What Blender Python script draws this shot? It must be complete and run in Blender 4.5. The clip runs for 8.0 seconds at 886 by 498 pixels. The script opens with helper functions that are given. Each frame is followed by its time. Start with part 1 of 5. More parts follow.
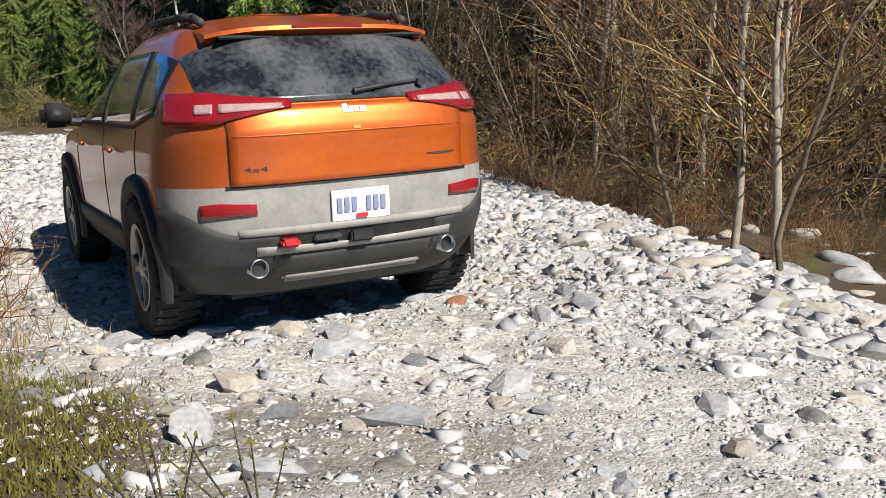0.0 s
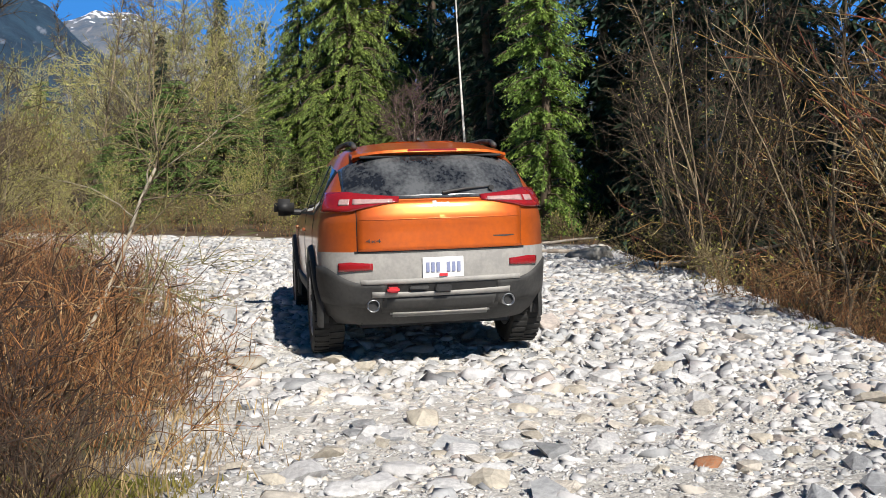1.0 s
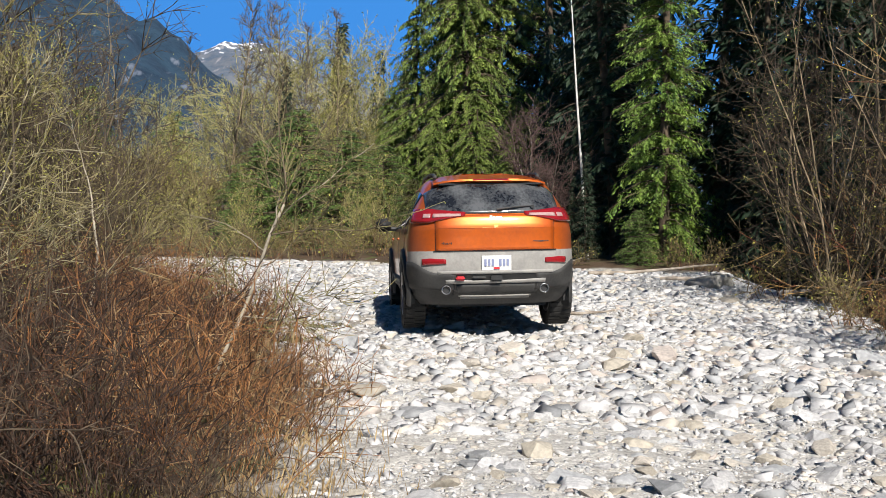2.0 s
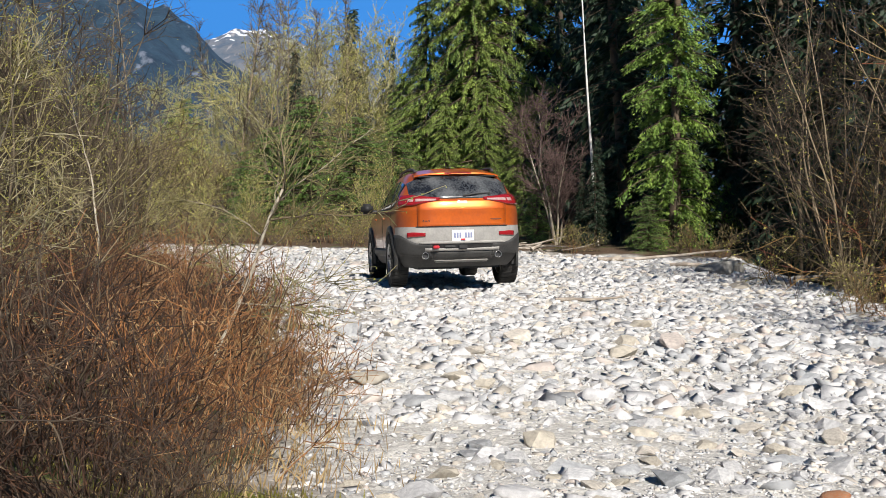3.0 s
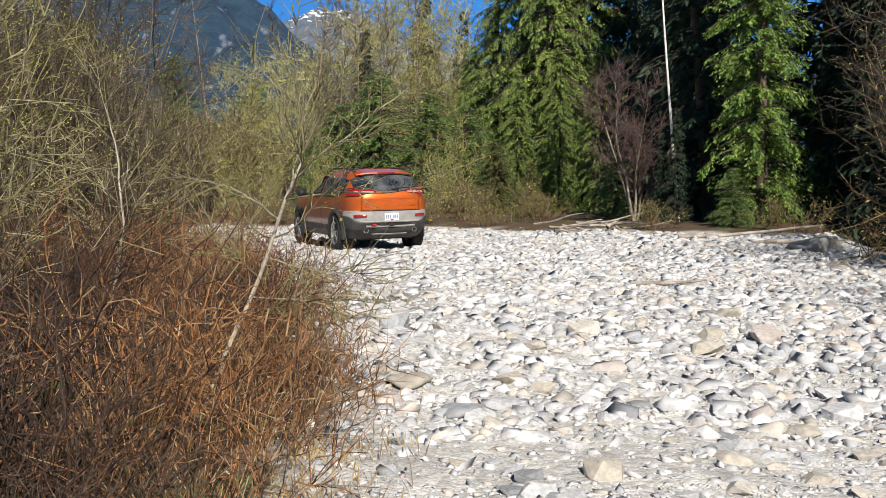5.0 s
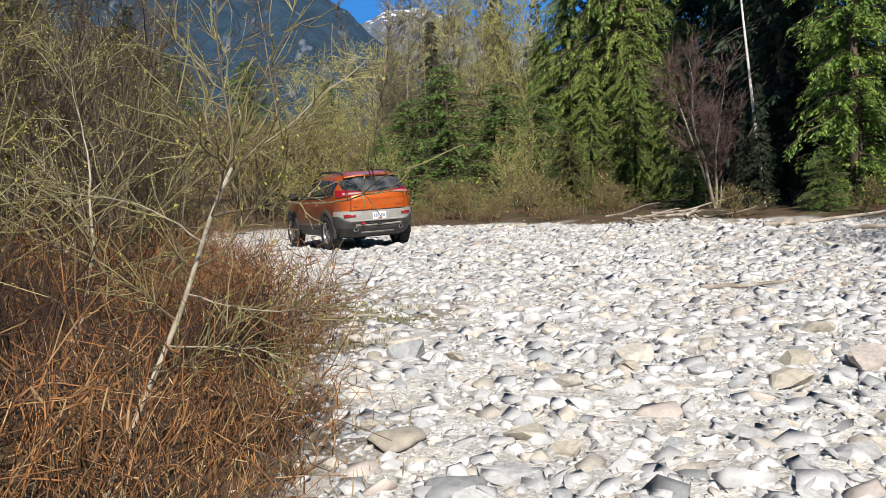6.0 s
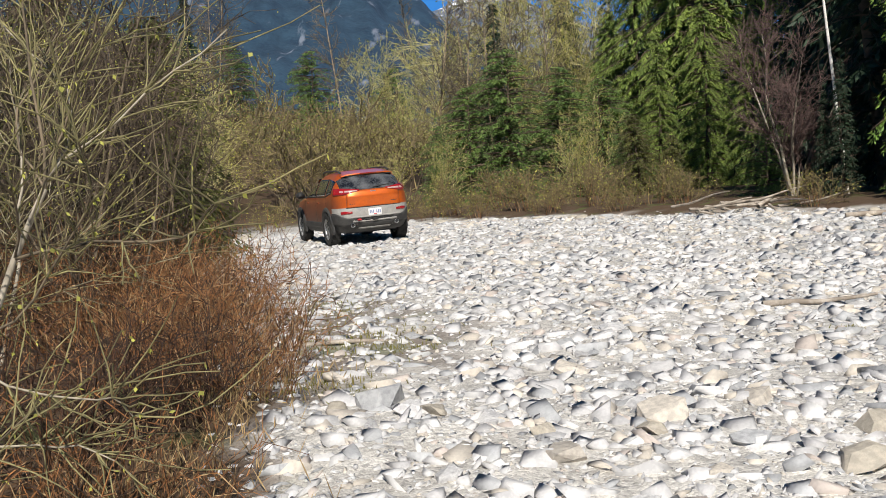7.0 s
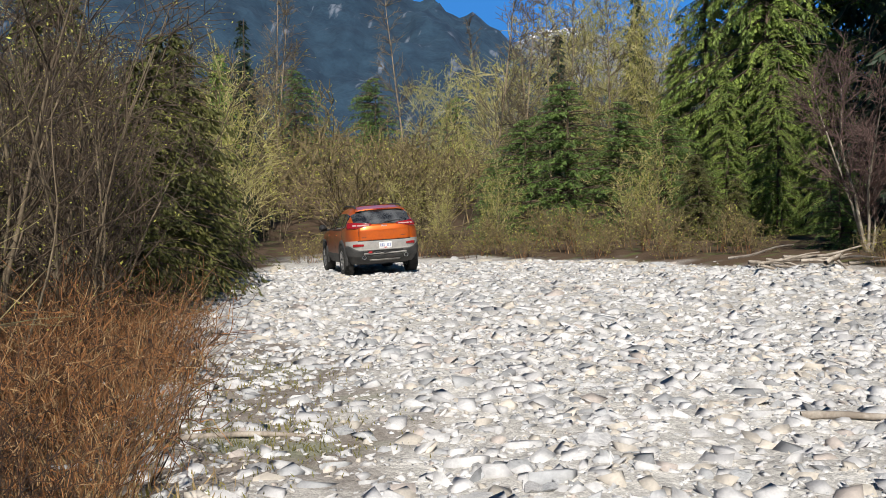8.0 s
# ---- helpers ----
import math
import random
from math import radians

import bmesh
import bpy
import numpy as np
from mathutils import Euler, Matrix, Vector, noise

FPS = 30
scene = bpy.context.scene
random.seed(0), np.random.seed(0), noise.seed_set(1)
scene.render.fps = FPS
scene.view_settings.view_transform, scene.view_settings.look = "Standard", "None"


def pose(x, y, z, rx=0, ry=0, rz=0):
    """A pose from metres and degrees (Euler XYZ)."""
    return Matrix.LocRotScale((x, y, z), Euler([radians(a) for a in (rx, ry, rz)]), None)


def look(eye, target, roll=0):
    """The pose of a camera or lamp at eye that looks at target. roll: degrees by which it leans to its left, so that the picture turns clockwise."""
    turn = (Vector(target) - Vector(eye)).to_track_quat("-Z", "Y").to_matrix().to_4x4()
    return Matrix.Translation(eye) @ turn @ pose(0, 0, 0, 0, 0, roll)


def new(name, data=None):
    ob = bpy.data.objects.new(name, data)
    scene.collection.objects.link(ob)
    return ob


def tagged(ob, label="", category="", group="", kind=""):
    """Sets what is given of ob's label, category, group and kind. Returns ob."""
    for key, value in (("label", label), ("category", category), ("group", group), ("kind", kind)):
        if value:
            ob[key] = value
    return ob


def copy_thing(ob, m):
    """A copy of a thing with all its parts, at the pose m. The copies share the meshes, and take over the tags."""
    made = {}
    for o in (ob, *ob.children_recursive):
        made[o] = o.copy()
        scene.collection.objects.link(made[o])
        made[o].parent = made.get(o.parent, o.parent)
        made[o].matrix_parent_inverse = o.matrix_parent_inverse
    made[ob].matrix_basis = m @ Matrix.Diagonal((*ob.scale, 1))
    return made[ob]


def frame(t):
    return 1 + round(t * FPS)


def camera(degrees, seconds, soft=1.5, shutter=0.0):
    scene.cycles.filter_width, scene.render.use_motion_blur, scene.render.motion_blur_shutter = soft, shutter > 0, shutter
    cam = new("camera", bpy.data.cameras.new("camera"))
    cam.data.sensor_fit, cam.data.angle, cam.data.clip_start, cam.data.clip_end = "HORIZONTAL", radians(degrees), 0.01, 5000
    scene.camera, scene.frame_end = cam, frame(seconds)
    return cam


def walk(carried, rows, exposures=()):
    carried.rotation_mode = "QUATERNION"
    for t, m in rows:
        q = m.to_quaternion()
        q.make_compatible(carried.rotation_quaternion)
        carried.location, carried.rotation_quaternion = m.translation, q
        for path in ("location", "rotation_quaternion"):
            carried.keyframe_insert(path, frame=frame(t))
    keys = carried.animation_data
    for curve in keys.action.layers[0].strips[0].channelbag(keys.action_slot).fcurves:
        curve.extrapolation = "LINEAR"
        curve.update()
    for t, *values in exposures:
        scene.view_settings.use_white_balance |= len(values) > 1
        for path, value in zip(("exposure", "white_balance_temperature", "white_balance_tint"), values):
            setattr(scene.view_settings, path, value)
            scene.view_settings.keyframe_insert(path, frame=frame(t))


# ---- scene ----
cam = camera(49.9, 8.0, soft=0.8)
PATH = [
    (0, (0.598, 0.15, 1.218), (1.496, 1.902, 0.866), -1.5),
    (0.5, (0.991, 0.583, 1.141), (1.65, 2.457, 0.916), -0.2),
    (1, (1.123, 0.847, 1.153), (1.482, 2.812, 1.052), 0.1),
    (1.5, (1.101, 0.709, 1.227), (1.274, 2.7, 1.171), 0.2),
    (1.7, (1.094, 0.675, 1.237), (1.236, 2.669, 1.185), 0.2),
    (3, (1.182, 0.817, 1.221), (1.275, 2.814, 1.14), -0.1),
    (3.5, (1.178, 0.911, 1.214), (1.279, 2.905, 1.099), -0.0),
    (4, (1.193, 1.001, 1.21), (1.292, 2.992, 1.045), -0.0),
    (4.5, (1.309, 1.226, 1.193), (1.333, 3.217, 1.006), -1.0),
    (5, (1.418, 1.876, 1.207), (1.347, 3.871, 1.08), -0.9),
    (6.3, (2.014, 3.793, 1.228), (1.715, 5.766, 1.092), -4.5),
    (6.5, (2.093, 4.07, 1.231), (1.762, 6.038, 1.091), -4.9),
    (7, (2.26, 4.878, 1.303), (1.852, 6.831, 1.155), -4.6),
    (7.5, (2.473, 5.77, 1.344), (2.036, 7.718, 1.216), -3.2),
    (8, (2.701, 6.714, 1.419), (2.155, 8.636, 1.342), -2.2),
]
walk(cam, [(t, look(eye, target, roll)) for t, eye, target, roll in PATH], [(0, 0.36), (5, 0.34), (6.5, 0.28), (8, 0.2)])
# ---- light ----
world = bpy.data.worlds.new("sky")
scene.world = world
world.use_nodes = True
wt = world.node_tree
sky = wt.nodes.new("ShaderNodeTexSky")
sky.sky_type = 'NISHITA'
sky.sun_disc = False
sky.sun_elevation = radians(42)
sky.sun_rotation = radians(164)
sky.altitude = 1500
sky.air_density = 0.7
sky.dust_density = 0.0
sky.ozone_density = 3.0
clear = wt.nodes.new("ShaderNodeHueSaturation")
clear.inputs["Saturation"].default_value = 1.4
wt.links.new(sky.outputs[0], clear.inputs["Color"])
wt.links.new(clear.outputs[0], wt.nodes["Background"].inputs[0])
wt.nodes["Background"].inputs[1].default_value = 0.05
sun = new("sun", bpy.data.lights.new("sun", 'SUN'))
sun.data.energy = 5.0
sun.data.angle = radians(0.5)
sun.data.color = (1.0, 0.95, 0.87)
sun.matrix_world = look((5.6, -20, 18.5), (0, 0, 0))


# ---- materials ----
def mat(name, c1, c2, scale=8.0, fine=60.0, rough=0.8, metal=0.0, bump=0.3, dist=0.01, rand="island", vary=0.25, coat=0.0, soft=0.0, tones=()):
    """Two tones mixed by coarse and fine noise, each loose piece a little lighter or darker, with fine relief."""
    m = bpy.data.materials.new(name)
    m.use_nodes = True
    n, l = m.node_tree.nodes, m.node_tree.links
    b = n["Principled BSDF"]
    tc = n.new("ShaderNodeTexCoord")
    a = n.new("ShaderNodeTexNoise")
    a.inputs["Scale"].default_value, a.inputs["Detail"].default_value = scale, 4
    f = n.new("ShaderNodeTexNoise")
    f.inputs["Scale"].default_value, f.inputs["Detail"].default_value = fine, 3
    l.new(tc.outputs["Object"], a.inputs["Vector"])
    l.new(tc.outputs["Object"], f.inputs["Vector"])
    mx = n.new("ShaderNodeMath")
    mx.operation = 'MULTIPLY_ADD'
    mx.inputs[1].default_value, mx.inputs[2].default_value = 0.45, -0.22
    l.new(f.outputs["Fac"], mx.inputs[0])
    ad = n.new("ShaderNodeMath")
    l.new(a.outputs["Fac"], ad.inputs[0])
    l.new(mx.outputs[0], ad.inputs[1])
    rp = n.new("ShaderNodeMapRange")
    rp.inputs[1].default_value, rp.inputs[2].default_value = 0.35, 0.65
    l.new(ad.outputs[0], rp.inputs[0])
    mc = n.new("ShaderNodeMix")
    mc.data_type = 'RGBA'
    mc.inputs[6].default_value, mc.inputs[7].default_value = (*c1, 1), (*c2, 1)
    l.new(rp.outputs[0], mc.inputs[0])
    out = mc.outputs[2]
    if rand == "island":
        r = n.new("ShaderNodeNewGeometry").outputs["Random Per Island"]
    else:
        r = n.new("ShaderNodeObjectInfo").outputs["Random"]
    if tones:
        ramp = n.new("ShaderNodeValToRGB")
        ramp.color_ramp.interpolation = 'CONSTANT'
        els, at = ramp.color_ramp.elements, 0.0
        while len(els) < len(tones):
            els.new(0.5)
        for el, (share, tone) in zip(els, tones):
            el.position, el.color = at, (*tone, 1)
            at += share
        l.new(r, ramp.inputs[0])
        tn = n.new("ShaderNodeMix")
        tn.data_type, tn.blend_type = 'RGBA', 'MULTIPLY'
        tn.inputs[0].default_value = 1.0
        l.new(ramp.outputs[0], tn.inputs[6])
        l.new(out, tn.inputs[7])
        out = tn.outputs[2]
        scramble = n.new("ShaderNodeMath")
        scramble.operation = 'MULTIPLY'
        scramble.inputs[1].default_value = 37.7
        wrap = n.new("ShaderNodeMath")
        wrap.operation = 'FRACT'
        l.new(r, scramble.inputs[0])
        l.new(scramble.outputs[0], wrap.inputs[0])
        r = wrap.outputs[0]
    if vary:
        vr = n.new("ShaderNodeMapRange")
        vr.inputs[3].default_value, vr.inputs[4].default_value = 1 - vary, 1 + vary
        l.new(r, vr.inputs[0])
        hs = n.new("ShaderNodeHueSaturation")
        l.new(vr.outputs[0], hs.inputs["Value"])
        l.new(out, hs.inputs["Color"])
        out = hs.outputs[0]
    l.new(out, b.inputs["Base Color"])
    b.inputs["Roughness"].default_value, b.inputs["Metallic"].default_value = rough, metal
    b.inputs["Coat Weight"].default_value, b.inputs["Coat Roughness"].default_value = coat, 0.08
    if bump:
        bp = n.new("ShaderNodeBump")
        bp.inputs["Strength"].default_value, bp.inputs["Distance"].default_value = bump, dist
        l.new(ad.outputs[0], bp.inputs["Height"])
        l.new(bp.outputs[0], b.inputs["Normal"])
    if soft:
        tr = n.new("ShaderNodeBsdfTranslucent")
        l.new(out, tr.inputs[0])
        ms = n.new("ShaderNodeMixShader")
        ms.inputs[0].default_value = soft
        l.new(b.outputs[0], ms.inputs[1])
        l.new(tr.outputs[0], ms.inputs[2])
        l.new(ms.outputs[0], n["Material Output"].inputs[0])
    return m


ROCKS = ((0.33, (0.66, 0.65, 0.64)), (0.28, (0.58, 0.57, 0.565)), (0.16, (0.48, 0.485, 0.49)), (0.12, (0.60, 0.545, 0.47)), (0.06, (0.31, 0.315, 0.32)), (0.06, (0.57, 0.50, 0.45)))
STONE = mat("pale_stone", (1.0, 1.0, 1.0), (0.74, 0.74, 0.75), 9, 60, 0.85, bump=0.5, dist=0.01, rand="island", vary=0.12, tones=ROCKS)
STONE_ONE = mat("river_stone", (1.0, 1.0, 1.0), (0.70, 0.70, 0.71), 4, 40, 0.85, bump=0.6, dist=0.012, rand="object", vary=0.14, tones=ROCKS)
TAN = mat("tan_stone", (0.5, 0.45, 0.37), (0.36, 0.325, 0.27), 4, 40, 0.85, bump=0.6, rand="object", vary=0.15)
RED = mat("rusty_stone", (0.36, 0.13, 0.05), (0.30, 0.18, 0.11), 9, 50, 0.85, bump=0.6, rand="object", vary=0.05)
DARK = mat("dark_stone", (0.13, 0.12, 0.10), (0.26, 0.25, 0.23), 3, 30, 0.8, bump=0.6, rand="object", vary=0.15)
BARK = mat("grey_bark", (0.20, 0.155, 0.10), (0.09, 0.07, 0.045), 6, 60, 0.9, bump=0.4)
PALE = mat("pale_bark", (0.41, 0.36, 0.28), (0.22, 0.19, 0.14), 7, 50, 0.85, bump=0.3)
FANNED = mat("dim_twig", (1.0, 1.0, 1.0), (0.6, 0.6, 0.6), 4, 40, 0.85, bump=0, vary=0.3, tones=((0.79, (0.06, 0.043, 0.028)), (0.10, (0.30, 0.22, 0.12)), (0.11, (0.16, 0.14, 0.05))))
OLIVE = mat("olive_twig", (1.0, 1.0, 1.0), (0.6, 0.6, 0.6), 4, 40, 0.85, bump=0, vary=0.3, tones=((0.5, (0.42, 0.36, 0.13)), (0.28, (0.21, 0.175, 0.07)), (0.22, (0.46, 0.40, 0.22))))
TWIG = mat("brown_twig", (0.12, 0.085, 0.055), (0.06, 0.044, 0.03), 4, 40, 0.85, bump=0, vary=0.4)
HAZEL = mat("hazel_twig", (0.24, 0.185, 0.085), (0.13, 0.10, 0.05), 4, 40, 0.85, bump=0, vary=0.35)
ROSE = mat("rose_twig", (0.16, 0.10, 0.085), (0.085, 0.055, 0.048), 4, 40, 0.85, bump=0, vary=0.35)
THORN = mat("creek_twig", (1.0, 1.0, 1.0), (0.6, 0.6, 0.6), 4, 40, 0.85, bump=0, vary=0.3, tones=((0.36, (0.50, 0.30, 0.10)), (0.34, (0.12, 0.072, 0.03)), (0.16, (0.50, 0.40, 0.23)), (0.14, (0.28, 0.085, 0.045))))
SILVER = mat("silvery_twig", (1.0, 1.0, 1.0), (0.6, 0.6, 0.6), 4, 40, 0.85, bump=0, vary=0.3, tones=((0.5, (0.38, 0.325, 0.16)), (0.3, (0.15, 0.12, 0.06)), (0.2, (0.48, 0.43, 0.28))))
LICHEN = mat("lichened_twig", (0.3, 0.265, 0.12), (0.16, 0.14, 0.065), 4, 40, 0.85, bump=0, vary=0.3)
# canes of the thicket's shaded part, the shade put into their colour
SHADE_CANE = mat("shaded_cane", (1.0, 1.0, 1.0), (0.55, 0.55, 0.55), 3, 30, 0.8, bump=0, vary=0.3, tones=((0.60, (0.05, 0.028, 0.018)), (0.30, (0.11, 0.05, 0.026)), (0.10, (0.26, 0.16, 0.08))))
BANK = mat("brown_bark", (0.38, 0.29, 0.18), (0.17, 0.13, 0.085), 7, 50, 0.85, bump=0.3)
TANNED = mat("tan_twig", (0.55, 0.49, 0.22), (0.34, 0.30, 0.13), 4, 40, 0.85, bump=0, vary=0.4)
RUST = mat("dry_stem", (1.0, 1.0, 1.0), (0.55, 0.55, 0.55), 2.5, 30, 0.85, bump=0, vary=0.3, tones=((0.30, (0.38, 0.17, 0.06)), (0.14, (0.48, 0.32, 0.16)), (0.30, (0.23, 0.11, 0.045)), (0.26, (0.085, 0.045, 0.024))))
MOSSY = mat("mossy_spray", (0.15, 0.15, 0.035), (0.07, 0.078, 0.022), 1.2, 14, 0.7, bump=0, vary=0.4, soft=0.25)
STRAW = mat("dry_grass", (0.46, 0.34, 0.17), (0.28, 0.19, 0.09), 2.5, 30, 0.85, bump=0, vary=0.35, soft=0.2)
BUD = mat("catkin", (0.48, 0.47, 0.10), (0.29, 0.29, 0.065), 3, 20, 0.7, bump=0, vary=0.4, soft=0.3)
GRASS = mat("grass", (0.17, 0.175, 0.03), (0.24, 0.2, 0.05), 3, 30, 0.7, bump=0, vary=0.35, soft=0.3)
NEEDLE = mat("cedar_spray", (0.245, 0.315, 0.06), (0.12, 0.185, 0.034), 1.2, 14, 0.65, bump=0, vary=0.45, soft=0.12)
NEEDLE_BRIGHT = mat("young_spray", (0.21, 0.31, 0.05), (0.105, 0.19, 0.03), 1.2, 14, 0.65, bump=0, vary=0.45, soft=0.12)
NEEDLE_FIR = mat("young_fir_spray", (0.165, 0.25, 0.055), (0.08, 0.14, 0.033), 1.2, 14, 0.65, bump=0, vary=0.45, soft=0.12)
# dark fir needles, darkened further to paint in the shade of the forest
NEEDLE_DARK_SHADED = mat("dark_shaded_spray", (0.024, 0.05, 0.021), (0.013, 0.03, 0.013), 1.2, 14, 0.65, bump=0, vary=0.4, soft=0.15)
LOGWOOD = mat("weathered_wood", (0.44, 0.39, 0.33), (0.24, 0.20, 0.16), 5, 50, 0.9, bump=0.4, rand="object")
PAINT = mat("orange_paint", (0.74, 0.145, 0.012), (0.60, 0.115, 0.018), 3, 25, 0.40, metal=0.5, bump=0, vary=0, coat=0.7)
DUSTY = mat("dusty_grey_plastic", (0.36, 0.345, 0.32), (0.27, 0.26, 0.245), 6, 40, 0.6, bump=0.1, vary=0)
CLAD = mat("dark_grey_plastic", (0.03, 0.03, 0.03), (0.055, 0.054, 0.052), 5, 40, 0.65, bump=0.1, vary=0)
BLACK = mat("black_plastic", (0.012, 0.012, 0.013), (0.025, 0.025, 0.025), 5, 40, 0.6, bump=0, vary=0)
RUBBER = mat("tyre_rubber", (0.012, 0.012, 0.012), (0.03, 0.029, 0.027), 7, 50, 0.85, bump=0.2, vary=0)
STEEL = mat("polished_metal", (0.55, 0.55, 0.55), (0.42, 0.42, 0.43), 6, 40, 0.28, metal=1, bump=0, vary=0)
ALLOY = mat("grey_alloy", (0.48, 0.48, 0.49), (0.32, 0.32, 0.32), 6, 40, 0.4, metal=0.8, bump=0, vary=0)
GLASS = mat("tinted_glass", (0.012, 0.014, 0.017), (0.02, 0.022, 0.025), 4, 30, 0.06, bump=0, vary=0, coat=0.5)
DIRTY = mat("dusty_tinted_glass", (0.014, 0.016, 0.02), (0.11, 0.115, 0.12), 3.6, 34, 0.16, bump=0, vary=0, coat=0.4)
LENS = mat("red_lens", (0.32, 0.012, 0.016), (0.24, 0.012, 0.016), 6, 60, 0.15, bump=0, vary=0, coat=0.8)
CLEAR = mat("clear_lens", (0.52, 0.34, 0.32), (0.42, 0.26, 0.25), 20, 90, 0.2, bump=0.3, vary=0, coat=0.8)
HOOK = mat("red_enamel", (0.60, 0.03, 0.04), (0.5, 0.03, 0.04), 6, 60, 0.4, bump=0, vary=0)
WHITE = mat("white_plate", (0.78, 0.78, 0.78), (0.66, 0.66, 0.66), 6, 60, 0.4, bump=0, vary=0)
INK = mat("blue_ink", (0.22, 0.25, 0.40), (0.25, 0.28, 0.42), 6, 60, 0.5, bump=0, vary=0)


def dust(m, tone, top, bottom, most):
    """Road dust on a painted shell, thicker on the flanks towards the sills and uneven."""
    n, l = m.node_tree.nodes, m.node_tree.links
    b = n["Principled BSDF"]
    base = b.inputs["Base Color"].links[0].from_socket
    tc = n.new("ShaderNodeTexCoord")
    sp = n.new("ShaderNodeSeparateXYZ")
    l.new(tc.outputs["Object"], sp.inputs[0])
    nz = n.new("ShaderNodeTexNoise")
    nz.inputs["Scale"].default_value, nz.inputs["Detail"].default_value = 3.5, 6
    l.new(tc.outputs["Object"], nz.inputs["Vector"])
    ad = n.new("ShaderNodeMath")
    ad.operation = 'MULTIPLY_ADD'
    ad.inputs[1].default_value = -0.35
    l.new(nz.outputs["Fac"], ad.inputs[0])
    l.new(sp.outputs[2], ad.inputs[2])
    mr = n.new("ShaderNodeMapRange")
    mr.inputs[1].default_value, mr.inputs[2].default_value = bottom - 0.17, top - 0.17
    mr.inputs[3].default_value, mr.inputs[4].default_value = most, 0.0
    l.new(ad.outputs[0], mr.inputs[0])
    ab = n.new("ShaderNodeMath")
    ab.operation = 'ABSOLUTE'
    l.new(sp.outputs[1], ab.inputs[0])
    fl = n.new("ShaderNodeMapRange")
    fl.inputs[1].default_value, fl.inputs[2].default_value = 0.66, 0.86
    l.new(ab.outputs[0], fl.inputs[0])
    mu = n.new("ShaderNodeMath")
    mu.operation = 'MULTIPLY'
    l.new(mr.outputs[0], mu.inputs[0])
    l.new(fl.outputs[0], mu.inputs[1])
    mx = n.new("ShaderNodeMix")
    mx.data_type = 'RGBA'
    mx.inputs[7].default_value = (*tone, 1)
    l.new(mu.outputs[0], mx.inputs[0])
    l.new(base, mx.inputs[6])
    l.new(mx.outputs[2], b.inputs["Base Color"])


dust(PAINT, (0.18, 0.115, 0.095), 1.4, 0.6, 0.8)


def ground_material():
    """Pale crushed gravel, going over into brown litter and moss where the soil mask says so."""
    m = mat("gravel_bed", (0.61, 0.585, 0.545), (0.44, 0.42, 0.39), 2.2, 30, 0.9, bump=0.5, dist=0.012, vary=0)
    n, l = m.node_tree.nodes, m.node_tree.links
    b = n["Principled BSDF"]
    base = b.inputs["Base Color"].links[0].from_socket
    tc = n.new("ShaderNodeTexCoord")
    vo = n.new("ShaderNodeTexVoronoi")
    vo.inputs["Scale"].default_value = 24
    l.new(tc.outputs["Object"], vo.inputs["Vector"])
    hs = n.new("ShaderNodeHueSaturation")
    mr = n.new("ShaderNodeMapRange")
    sp = n.new("ShaderNodeSeparateColor")
    l.new(vo.outputs["Color"], sp.inputs[0])
    l.new(sp.outputs[0], mr.inputs[0])
    mr.inputs[3].default_value, mr.inputs[4].default_value = 0.74, 1.2
    l.new(mr.outputs[0], hs.inputs["Value"])
    l.new(base, hs.inputs["Color"])
    soil = n.new("ShaderNodeAttribute")
    soil.attribute_name = "soil"
    moss = n.new("ShaderNodeTexNoise")
    moss.inputs["Scale"].default_value = 1.3
    l.new(tc.outputs["Object"], moss.inputs["Vector"])
    mm = n.new("ShaderNodeMapRange")
    mm.inputs[1].default_value, mm.inputs[2].default_value = 0.56, 0.68
    l.new(moss.outputs["Fac"], mm.inputs[0])
    lit = n.new("ShaderNodeMix")
    lit.data_type = 'RGBA'
    lit.inputs[6].default_value, lit.inputs[7].default_value = (0.085, 0.052, 0.028, 1), (0.085, 0.095, 0.025, 1)
    l.new(mm.outputs[0], lit.inputs[0])
    mx = n.new("ShaderNodeMix")
    mx.data_type = 'RGBA'
    l.new(soil.outputs["Fac"], mx.inputs[0])
    l.new(hs.outputs[0], mx.inputs[6])
    l.new(lit.outputs[2], mx.inputs[7])
    l.new(mx.outputs[2], b.inputs["Base Color"])
    b1 = n["Bump"]
    b2 = n.new("ShaderNodeBump")
    b2.inputs["Strength"].default_value, b2.inputs["Distance"].default_value = 0.6, 0.009
    b2.invert = True
    l.new(vo.outputs["Distance"], b2.inputs["Height"])
    l.new(b1.outputs[0], b2.inputs["Normal"])
    v3 = n.new("ShaderNodeTexVoronoi")
    v3.inputs["Scale"].default_value = 75
    l.new(tc.outputs["Object"], v3.inputs["Vector"])
    b3 = n.new("ShaderNodeBump")
    b3.inputs["Strength"].default_value, b3.inputs["Distance"].default_value = 0.8, 0.006
    b3.invert = True
    l.new(v3.outputs["Distance"], b3.inputs["Height"])
    l.new(b2.outputs[0], b3.inputs["Normal"])
    l.new(b3.outputs[0], b.inputs["Normal"])
    s3 = n.new("ShaderNodeSeparateColor")
    l.new(v3.outputs["Color"], s3.inputs[0])
    m3 = n.new("ShaderNodeMapRange")
    m3.inputs[3].default_value, m3.inputs[4].default_value = 0.8, 1.16
    l.new(s3.outputs[1], m3.inputs[0])
    h3 = n.new("ShaderNodeHueSaturation")
    l.new(m3.outputs[0], h3.inputs["Value"])
    l.new(hs.outputs[0], h3.inputs["Color"])
    l.new(h3.outputs[0], mx.inputs[6])
    return m


